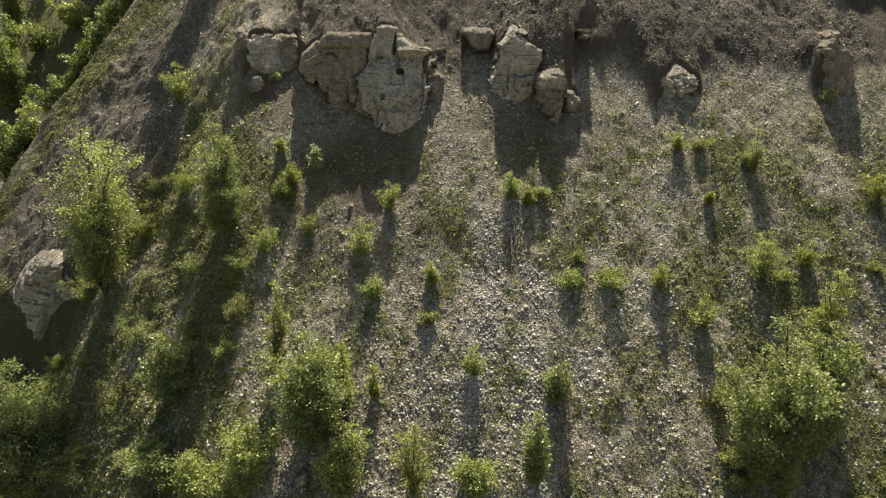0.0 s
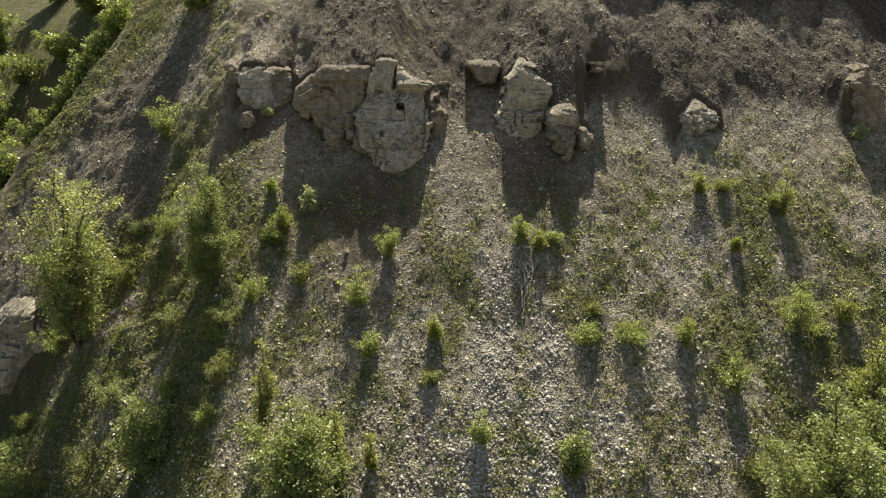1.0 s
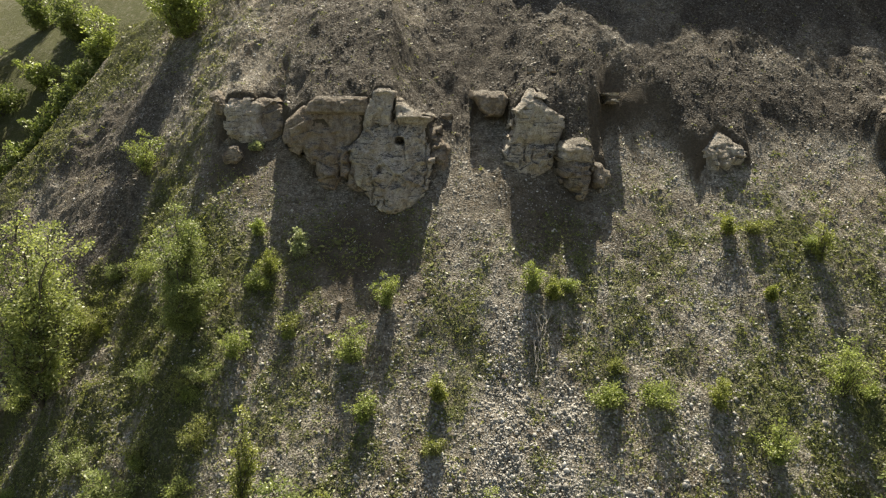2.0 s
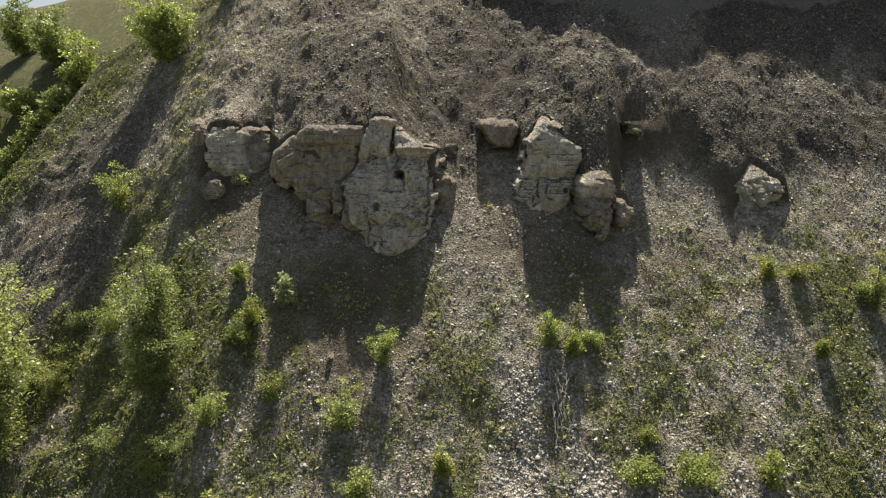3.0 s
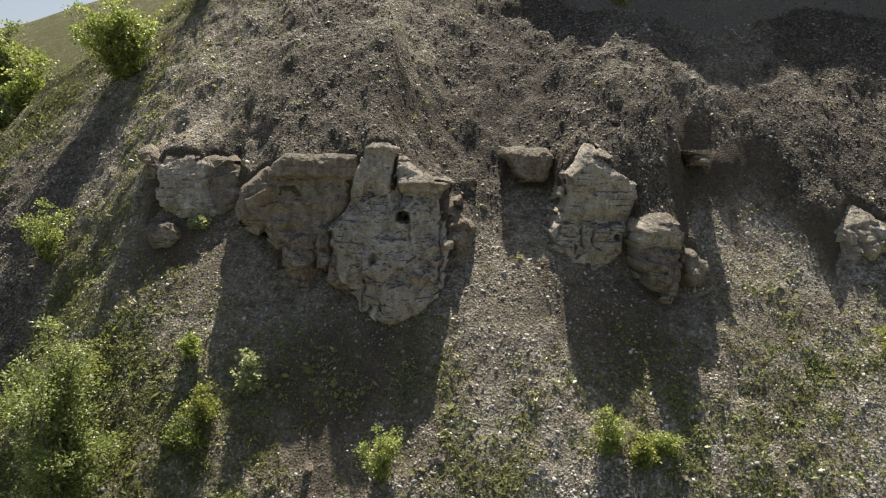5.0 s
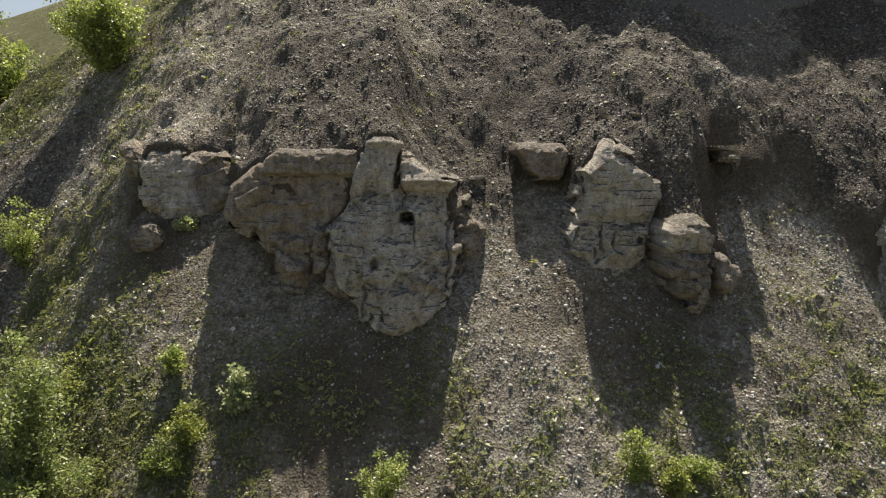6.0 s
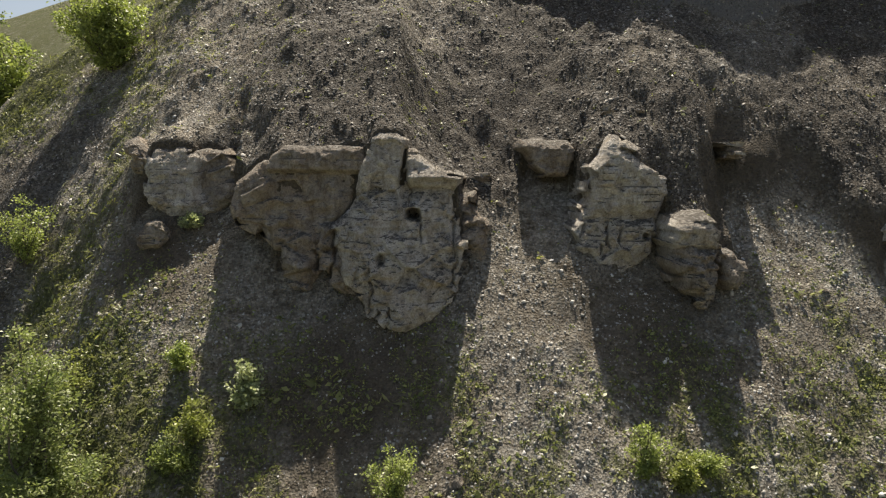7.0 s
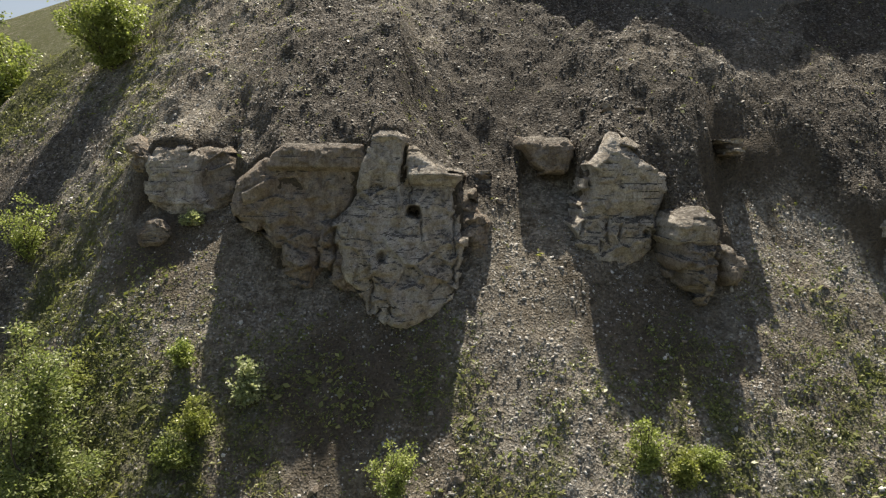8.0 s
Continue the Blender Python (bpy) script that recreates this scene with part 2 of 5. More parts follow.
def soil_material():
    """Grey-brown marl scree with soil and thin green cover."""
    m, nodes, links, bsdf = blank("marl_scree")
    chips = nodes.new("ShaderNodeTexVoronoi")
    where = nodes.new("ShaderNodeTexCoord")
    chips.inputs["Scale"].default_value = 17.0
    links.new(where.outputs["Object"], chips.inputs["Vector"])
    shade = nodes.new("ShaderNodeSeparateColor")
    links.new(chips.outputs["Color"], shade.inputs["Color"])
    stone = ramp(nodes, links, shade.outputs["Red"], [(0.0, (0.215, 0.2, 0.172)), (0.5, (0.335, 0.318, 0.278)), (0.85, (0.45, 0.43, 0.383)), (1.0, (0.6, 0.58, 0.53))])
    large = noise_node(nodes, links, 0.5, 5)
    tint = ramp(nodes, links, large.outputs["Fac"], [(0.3, (0.75, 0.68, 0.60)), (0.5, (1.0, 0.95, 0.88)), (0.7, (1.05, 1.05, 1.05))])
    stone = blend(nodes, links, 1.0, stone, tint, "MULTIPLY")
    middle = noise_node(nodes, links, 2.4, 5, 0.7)
    stone = blend(nodes, links, 1.0, stone, ramp(nodes, links, middle.outputs["Fac"], [(0.36, (0.6, 0.57, 0.53)), (0.5, (1.0, 0.99, 0.97)), (0.64, (1.22, 1.22, 1.22))]), "MULTIPLY")
    fine = noise_node(nodes, links, 14.0, 6, 0.7)
    cover = nodes.new("ShaderNodeAttribute")
    cover.attribute_name = "cover"
    part = nodes.new("ShaderNodeSeparateColor")
    links.new(cover.outputs["Color"], part.inputs["Color"])
    # brown earth; below the outcrops this colour also deepens their cast shadows
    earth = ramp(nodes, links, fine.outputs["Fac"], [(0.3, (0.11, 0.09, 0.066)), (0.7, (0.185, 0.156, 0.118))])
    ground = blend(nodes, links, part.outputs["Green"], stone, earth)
    marl = ramp(nodes, links, fine.outputs["Fac"], [(0.3, (0.19, 0.182, 0.172)), (0.7, (0.28, 0.27, 0.258))])
    ground = blend(nodes, links, part.outputs["Blue"], ground, marl)
    rubble = ramp(nodes, links, shade.outputs["Red"], [(0.0, (0.062, 0.053, 0.043)), (0.6, (0.11, 0.096, 0.078)), (1.0, (0.19, 0.172, 0.147))])
    ground = blend(nodes, links, cover.outputs["Alpha"], ground, rubble)
    green = ramp(nodes, links, fine.outputs["Fac"], [(0.3, (0.08, 0.088, 0.036)), (0.55, (0.145, 0.155, 0.065)), (0.8, (0.23, 0.22, 0.115))])
    spots = noise_node(nodes, links, 3.0, 6, 0.75)
    amount = nodes.new("ShaderNodeMath")
    amount.operation, amount.use_clamp = "MULTIPLY_ADD", True
    links.new(part.outputs["Red"], amount.inputs[0])
    amount.inputs[1].default_value = 1.5
    step = nodes.new("ShaderNodeMath")
    step.operation = "MULTIPLY_ADD"
    links.new(spots.outputs["Fac"], step.inputs[0])
    step.inputs[1].default_value, step.inputs[2].default_value = 3.0, -2.0
    links.new(step.outputs[0], amount.inputs[2])
    colour = blend(nodes, links, amount.outputs[0], ground, green)
    links.new(colour, bsdf.inputs["Base Color"])
    bsdf.inputs["Roughness"].default_value = 0.95
    bsdf.inputs["Specular IOR Level"].default_value = 0.2
    first = bump(nodes, links, bsdf, chips.outputs["Distance"], 0.12, 1.0)
    bump(nodes, links, bsdf, fine.outputs["Fac"], 0.10, 0.9, first)
    return m


def rock_material(name, pale, dark, stain, scale=1.0):
    """Bedded limestone: thin horizontal beds, cracks, rusty and black stains."""
    m, nodes, links, bsdf = blank(name)
    beds = noise_node(nodes, links, 2.2 * scale, 10, 0.75, (0.9, 0.9, 2.2))
    blotch = noise_node(nodes, links, 1.1 * scale, 6, 0.65)
    grain = noise_node(nodes, links, 22.0, 6, 0.7)
    base = ramp(nodes, links, beds.outputs["Fac"], [(0.28, dark), (0.45, tuple(0.6 * a + 0.4 * b for a, b in zip(pale, dark))), (0.62, pale), (0.8, tuple(min(1, 1.15 * a) for a in pale))])
    rust = ramp(nodes, links, blotch.outputs["Fac"], [(0.42, (0, 0, 0)), (0.66, (1, 1, 1))])
    base = blend(nodes, links, rust, base, stain)
    speck = ramp(nodes, links, grain.outputs["Fac"], [(0.3, (0.55, 0.53, 0.5)), (0.55, (1, 1, 1)), (0.75, (1.15, 1.15, 1.15))])
    base = blend(nodes, links, 1.0, base, speck, "MULTIPLY")
    mottle = noise_node(nodes, links, 3.6 * scale, 9, 0.72, (1.0, 1.0, 0.8))
    patches = ramp(nodes, links, mottle.outputs["Fac"], [(0.32, (0.50, 0.47, 0.44)), (0.45, (0.9, 0.88, 0.86)), (0.56, (1.05, 1.05, 1.05)), (0.7, (1.35, 1.35, 1.36))])
    base = blend(nodes, links, 1.0, base, patches, "MULTIPLY")
    runs = noise_node(nodes, links, 1.6 * scale, 7, 0.7, (2.6, 2.6, 0.35))
    streaks = ramp(nodes, links, runs.outputs["Fac"], [(0.36, (0.62, 0.58, 0.53)), (0.5, (1, 1, 1))])
    base = blend(nodes, links, 0.8, base, streaks, "MULTIPLY")
    where = nodes.new("ShaderNodeTexCoord")
    bend = nodes.new("ShaderNodeMix")
    bend.data_type, bend.blend_type = "RGBA", "ADD"
    bend.inputs["Factor"].default_value = 0.25
    links.new(where.outputs["Object"], bend.inputs[6])
    links.new(blotch.outputs["Color"], bend.inputs[7])
    squash = nodes.new("ShaderNodeMapping")
    squash.inputs["Scale"].default_value = (1.7, 1.7, 5.5)
    links.new(bend.outputs[2], squash.inputs["Vector"])
    split = nodes.new("ShaderNodeTexVoronoi")
    split.feature = "DISTANCE_TO_EDGE"
    split.inputs["Scale"].default_value = 1.0
    links.new(squash.outputs["Vector"], split.inputs["Vector"])
    gap = ramp(nodes, links, split.outputs["Distance"], [(0.0, (0.55, 0.52, 0.49)), (0.03, (0.9, 0.89, 0.88)), (0.09, (1, 1, 1))])
    where_cracked = ramp(nodes, links, blotch.outputs["Fac"], [(0.45, (0, 0, 0)), (0.62, (0.5, 0.5, 0.5))])
    base = blend(nodes, links, where_cracked, base, blend(nodes, links, 1.0, base, gap, "MULTIPLY"))
    pebbles = nodes.new("ShaderNodeTexVoronoi")
    pebbles.inputs["Scale"].default_value = 16.0
    links.new(where.outputs["Object"], pebbles.inputs["Vector"])
    lie = nodes.new("ShaderNodeNewGeometry")
    split_normal = nodes.new("ShaderNodeSeparateXYZ")
    links.new(lie.outputs["True Normal"], split_normal.inputs[0])
    crumbs = nodes.new("ShaderNodeMath")
    crumbs.operation = "MULTIPLY_ADD"
    links.new(grain.outputs["Fac"], crumbs.inputs[0])
    crumbs.inputs[1].default_value = 0.3
    links.new(split_normal.outputs["Z"], crumbs.inputs[2])
    dusty = ramp(nodes, links, crumbs.outputs[0], [(0.84, (0, 0, 0)), (0.97, (0.95, 0.95, 0.95))])
    rubble = ramp(nodes, links, pebbles.outputs["Color"], [(0.0, (0.07, 0.062, 0.052)), (0.6, (0.14, 0.126, 0.106)), (1.0, (0.36, 0.34, 0.305))])
    base = blend(nodes, links, dusty, base, rubble)
    links.new(base, bsdf.inputs["Base Color"])
    bsdf.inputs["Roughness"].default_value = 0.92
    bsdf.inputs["Specular IOR Level"].default_value = 0.2
    first = bump(nodes, links, bsdf, split.outputs["Distance"], 0.03, 0.25)
    pitted = noise_node(nodes, links, 5.0, 8, 0.7)
    second = bump(nodes, links, bsdf, beds.outputs["Fac"], 0.07, 0.6, first)
    second = bump(nodes, links, bsdf, pitted.outputs["Fac"], 0.09, 0.7, second)
    second = bump(nodes, links, bsdf, mottle.outputs["Fac"], 0.10, 0.7, second)
    bump(nodes, links, bsdf, grain.outputs["Fac"], 0.05, 0.9, second)
    return m


def leaf_material(name, low, high, glow):
    """Thin leaves: matt upper side, light shining through."""
    m, nodes, links, bsdf = blank(name)
    pick = nodes.new("ShaderNodeNewGeometry")
    colour = ramp(nodes, links, pick.outputs["Random Per Island"], [(0.0, low), (0.75, high), (1.0, tuple(min(1, c * 1.25) for c in high))])
    patch = noise_node(nodes, links, 2.5, 3)
    tone = ramp(nodes, links, patch.outputs["Fac"], [(0.3, (0.75, 0.8, 0.75)), (0.7, (1.1, 1.05, 1.0))])
    colour = blend(nodes, links, 1.0, colour, tone, "MULTIPLY")
    links.new(colour, bsdf.inputs["Base Color"])
    bsdf.inputs["Roughness"].default_value = 0.42
    bsdf.inputs["Specular IOR Level"].default_value = 0.45
    through_leaf = nodes.new("ShaderNodeBsdfTranslucent")
    links.new(blend(nodes, links, 1.0, colour, glow, "MULTIPLY"), through_leaf.inputs["Color"])
    mixed = nodes.new("ShaderNodeMixShader")
    mixed.inputs["Fac"].default_value = 0.42
    links.new(bsdf.outputs["BSDF"], mixed.inputs[1])
    links.new(through_leaf.outputs["BSDF"], mixed.inputs[2])
    links.new(mixed.outputs["Shader"], nodes["Material Output"].inputs["Surface"])
    return m


def chip_material(name, dark, pale):
    m, nodes, links, bsdf = blank(name)
    pick = nodes.new("ShaderNodeNewGeometry")
    colour = ramp(nodes, links, pick.outputs["Random Per Island"], [(0.0, dark), (0.55, tuple(0.7 * a + 0.3 * b for a, b in zip(dark, pale))), (0.85, tuple(0.4 * a + 0.6 * b for a, b in zip(dark, pale))), (1.0, pale)])
    grain = noise_node(nodes, links, 30.0, 5, 0.7)
    tone = ramp(nodes, links, grain.outputs["Fac"], [(0.3, (0.7, 0.68, 0.65)), (0.7, (1.1, 1.1, 1.1))])
    links.new(blend(nodes, links, 1.0, colour, tone, "MULTIPLY"), bsdf.inputs["Base Color"])
    bsdf.inputs["Roughness"].default_value = 0.85
    bump(nodes, links, bsdf, grain.outputs["Fac"], 0.02, 0.5)
    return m


def bark_material(name, dark, pale):
    m, nodes, links, bsdf = blank(name)
    grain = noise_node(nodes, links, 12.0, 6, 0.7, (1, 1, 0.25))
    links.new(ramp(nodes, links, grain.outputs["Fac"], [(0.3, dark), (0.7, pale)]), bsdf.inputs["Base Color"])
    bsdf.inputs["Roughness"].default_value = 0.9
    bump(nodes, links, bsdf, grain.outputs["Fac"], 0.02, 0.6)
    return m


SOIL = soil_material()
LIMESTONE = rock_material("pale_limestone", (0.68, 0.645, 0.58), (0.34, 0.312, 0.272), (0.54, 0.475, 0.385))
BROWN_STONE = rock_material("brown_limestone", (0.45, 0.40, 0.335), (0.22, 0.187, 0.152), (0.37, 0.30, 0.23))
CHIPS = chip_material("shale_chips", (0.25, 0.236, 0.205), (0.70, 0.687, 0.65))
CLODS = chip_material("marl_clods", (0.065, 0.057, 0.047), (0.36, 0.34, 0.305))
DRY_LEAF = leaf_material("herb_leaf", (0.13, 0.15, 0.05), (0.32, 0.335, 0.13), (1.15, 1.2, 0.75))
GRASS = leaf_material("grass_blade", (0.12, 0.135, 0.055), (0.28, 0.285, 0.13), (1.1, 1.15, 0.75))
LEAF_HERB = leaf_material("rosette_leaf", (0.13, 0.155, 0.055), (0.29, 0.32, 0.13), (1.05, 1.12, 0.7))
LEAF_DARK = leaf_material("willow_leaf", (0.14, 0.175, 0.07), (0.33, 0.37, 0.165), (1.1, 1.18, 0.72))
LEAF_BRIGHT = leaf_material("birch_leaf", (0.18, 0.215, 0.07), (0.38, 0.425, 0.165), (1.1, 1.18, 0.72))
LEAF_YELLOW = leaf_material("young_poplar_leaf", (0.18, 0.20, 0.055), (0.36, 0.38, 0.14), (1.1, 1.18, 0.72))
LEAF_WHITE = leaf_material("whitebeam_leaf", (0.26, 0.30, 0.16), (0.46, 0.49, 0.32), (1.2, 1.25, 0.9))
LEAF_WOOD = leaf_material("gully_leaf", (0.13, 0.165, 0.06), (0.27, 0.31, 0.12), (1.1, 1.18, 0.72))
LEAF_SILVER = leaf_material("silvery_leaf", (0.18, 0.21, 0.09), (0.38, 0.42, 0.20), (1.3, 1.35, 0.75))
BARK = bark_material("grey_bark", (0.06, 0.05, 0.04), (0.16, 0.14, 0.11))
DEAD_WOOD = bark_material("bleached_wood", (0.2, 0.18, 0.15), (0.42, 0.39, 0.34))


# ---- mesh helpers ----
def mesh_of(name, verts, faces, material, smooth=False):
    me = bpy.data.meshes.new(name)
    verts = np.asarray(verts, dtype=np.float32).reshape(-1, 3)
    faces = np.asarray(faces, dtype=np.int32)
    me.vertices.add(len(verts))
    me.vertices.foreach_set("co", verts.ravel())
    n, k = faces.shape
    me.loops.add(n * k)
    me.loops.foreach_set("vertex_index", faces.ravel())
    me.polygons.add(n)
    me.polygons.foreach_set("loop_start", np.arange(0, n * k, k, dtype=np.int32))
    if smooth:
        me.polygons.foreach_set("use_smooth", np.ones(n, dtype=bool))
    me.materials.append(material)
    me.update(calc_edges=True)
    me.validate()
    return me


def part(name, me, parent, label=""):
    ob = new(name, me)
    ob.parent = parent
    return tagged(ob, label)


# ---- ground ----
def spread(core, first, last):
    """Coordinates with an even core that widen to the horizon."""
    out, step = [core[-1]], core[-1] - core[-2]
    while out[-1] < last:
        step *= 1.22
        out.append(out[-1] + step)
    back, step = [core[0]], core[1] - core[0]
    while back[-1] > first:
        step *= 1.22
        back.append(back[-1] - step)
    return np.array(back[:0:-1] + list(core) + out[1:])


def spur(x, y):
    """The bare rounded spur beside the gully, 0..1."""
    return ease(-x + 0.8 * fractal(x * 0.5, y * 0.5, seed=76), 11.8, 13.6) * ease(y, 22.5, 25) * (1 - ease(y, 34, 37))


def green_cover(x, y):
    """How much of the ground is overgrown, 0..1."""
    low = 1 - ease(y + 2.0 * fractal(x * 0.2, y * 0.2, seed=73), 25.5, 29.0)
    left = ease(-x + 1.5 * fractal(x * 0.3, y * 0.3, seed=75), 5.0, 9.5)
    base = 0.45 * low + 0.5 * left * (1 - 0.5 * ease(y, 26, 32) * (1 - ease(-x, 9, 12)))
    base = base + 0.16 * ease(x, 8, 13) * (1 - ease(y, 27.5, 29.5)) + 0.12 * ease(-x, -2, 2) * (1 - ease(-x, 7, 9)) * ease(y, 30, 31)
    base = base + 0.25 * left * (1 - ease(y, 29, 31.5))
    base = base + 1.0 * ease(y, 37.5, 40) * ease(-x, 3, 8)
    rim = ((x + 24.4) * 7.0 - (y - 33.6) * 5.9) / 9.15 - 2.2
    base = base + 0.6 * bell(rim, 1.0, 1.3) * ease(-x, 10, 14)
    base = base - spur(x, y) * (0.5 + 0.6 * fractal(x * 0.6, y * 0.5, seed=74)) * (1 - 0.9 * bell(rim, 0.8, 1.1))
    patch = fractal(x * 0.55, y * 0.4, seed=71) + 0.5 * fractal(x * 1.7, y * 1.2, seed=72)
    chute = bell(x, 1.9 + 0.25 * (y - 23.5), 0.55) * (1 - ease(y, 24, 25)) + 0.8 * bell(x, 3.4 + 0.1 * (y - 20), 0.5) * (1 - ease(y, 21.5, 23))
    damp = 0.55 * bell(x, -1.4, 0.9) * bell(y, 26.7, 0.9) + 0.4 * bell(x, -4.8, 1.1) * bell(y, 27.1, 0.7) + 0.4 * bell(x, 4.4, 0.8) * bell(y, 26.9, 0.6)
    spots = ease(fractal(x * 1.15, y * 0.95, seed=79) + 0.4 * fractal(x * 3.2, y * 2.6, seed=70), -0.02, 0.3)
    mats = (0.45 * low + 0.26 * left) * (spots - 0.35)
    return np.clip(base + mats + 0.5 * patch * (0.3 + base + damp) - 0.5 * chute + damp, 0, 1)


def earth_shade_patch(x, y):
    """Fine bare earth under the overhangs, drawn out downslope as painted shade in the outcrops' shadows, 0..1."""
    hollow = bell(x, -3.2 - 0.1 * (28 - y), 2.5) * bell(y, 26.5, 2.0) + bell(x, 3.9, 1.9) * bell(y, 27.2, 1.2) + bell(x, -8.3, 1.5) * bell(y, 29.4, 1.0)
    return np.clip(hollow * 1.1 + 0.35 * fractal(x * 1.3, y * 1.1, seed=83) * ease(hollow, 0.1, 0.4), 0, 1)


def pale_wash(x, y):
    """Pale chips washed over the dark rubble above the scarp, 0..1."""
    return np.clip(ease(fractal(x * 0.32, y * 0.22, seed=99) + 0.4 * fractal(x * 1.1, y * 0.8, seed=98), 0.05, 0.55) + 0.7 * bell(x, -2.2, 1.3) * bell(y, 34.8, 1.8), 0, 1) * ease(y, 30.8, 32.5)


def make_ground():
    xs = spread(np.arange(-21, 20.01, 0.095), -900, 900)
    ys = spread(np.arange(14.5, 38.01, 0.078), -900, 1500)
    gx, gy = np.meshgrid(xs, ys)
    gz = hill(gx, gy)
    w, h = len(xs), len(ys)
    i = (np.arange(h - 1)[:, None] * w + np.arange(w - 1)[None, :]).ravel()
    faces = np.stack([i, i + 1, i + 1 + w, i + w], 1)
    me = mesh_of("ground", np.stack([gx.ravel(), gy.ravel(), gz.ravel()], 1), faces, SOIL, True)
    smooth_z = hill(gx, gy, False)
    steep = np.gradient(smooth_z, axis=0) / np.gradient(gy, axis=0)
    earth = ease(steep, 1.25, 1.75) * ease(gy, 26, 28) * (1 - ease(gy, 33.5, 34.5))
    # earth below the outcrops, its dark colour carried on to paint their shadows deeper
    earth = np.maximum(earth, earth_shade_patch(gx, gy))
    marl = ease(gy + 0.3 * fractal(gx, gy, seed=81), 33.4, 34.6) * ease(gx, 0.0, 3.0) * ease(steep, 1.3, 2.0)
    cover = green_cover(gx, gy) * (1 - 0.8 * earth) * (1 - marl)
    rubble = ease(gy, np.interp(gx, RIM_X, RIM_Y), np.interp(gx, RIM_X, RIM_Y) + 0.5) * (1 - ease(-gx, 4.5, 10)) * (1 - ease(gy, 36, 38) * ease(-gx, 0, 4))
    rubble = np.maximum(rubble * (1 - 0.6 * pale_wash(gx, gy)) * (1 - 0.9 * earth), 0.75 * spur(gx, gy) * ease(fractal(gx * 0.5, gy * 0.4, seed=77), -0.3, 0.2))
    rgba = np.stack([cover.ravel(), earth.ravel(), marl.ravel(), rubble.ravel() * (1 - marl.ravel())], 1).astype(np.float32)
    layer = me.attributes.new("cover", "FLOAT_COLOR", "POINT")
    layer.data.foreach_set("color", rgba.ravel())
    return tagged(new("ground", me), "steep grey-brown marl scree slope, thinly overgrown with herbs", "hillside", kind="structure")


make_ground()


# ---- outcrops ----
def joints(x, y, z, seed):
    """Blocks between joints: a random number for each block, and how far its nearest joint is."""
    i, j, k = np.floor(x), np.floor(y), np.floor(z)
    best, second, value = np.full(x.shape, 9.0), np.full(x.shape, 9.0), np.zeros(x.shape)
    for a in (-1, 0, 1):
        for b in (-1, 0, 1):
            for c in (-1, 0, 1):
                ci, cj, ck = i + a, j + b, k + c
                d = np.sqrt((ci + lattice(ci, cj, ck, seed + 21) - x) ** 2 + (cj + lattice(ci, cj, ck, seed + 22) - y) ** 2 + (ck + lattice(ci, cj, ck, seed + 23) - z) ** 2)
                closer = d < best
                second = np.where(closer, best, np.minimum(second, d))
                value = np.where(closer, lattice(ci, cj, ck, seed + 24), value)
                best = np.where(closer, d, best)
    return value, second - best


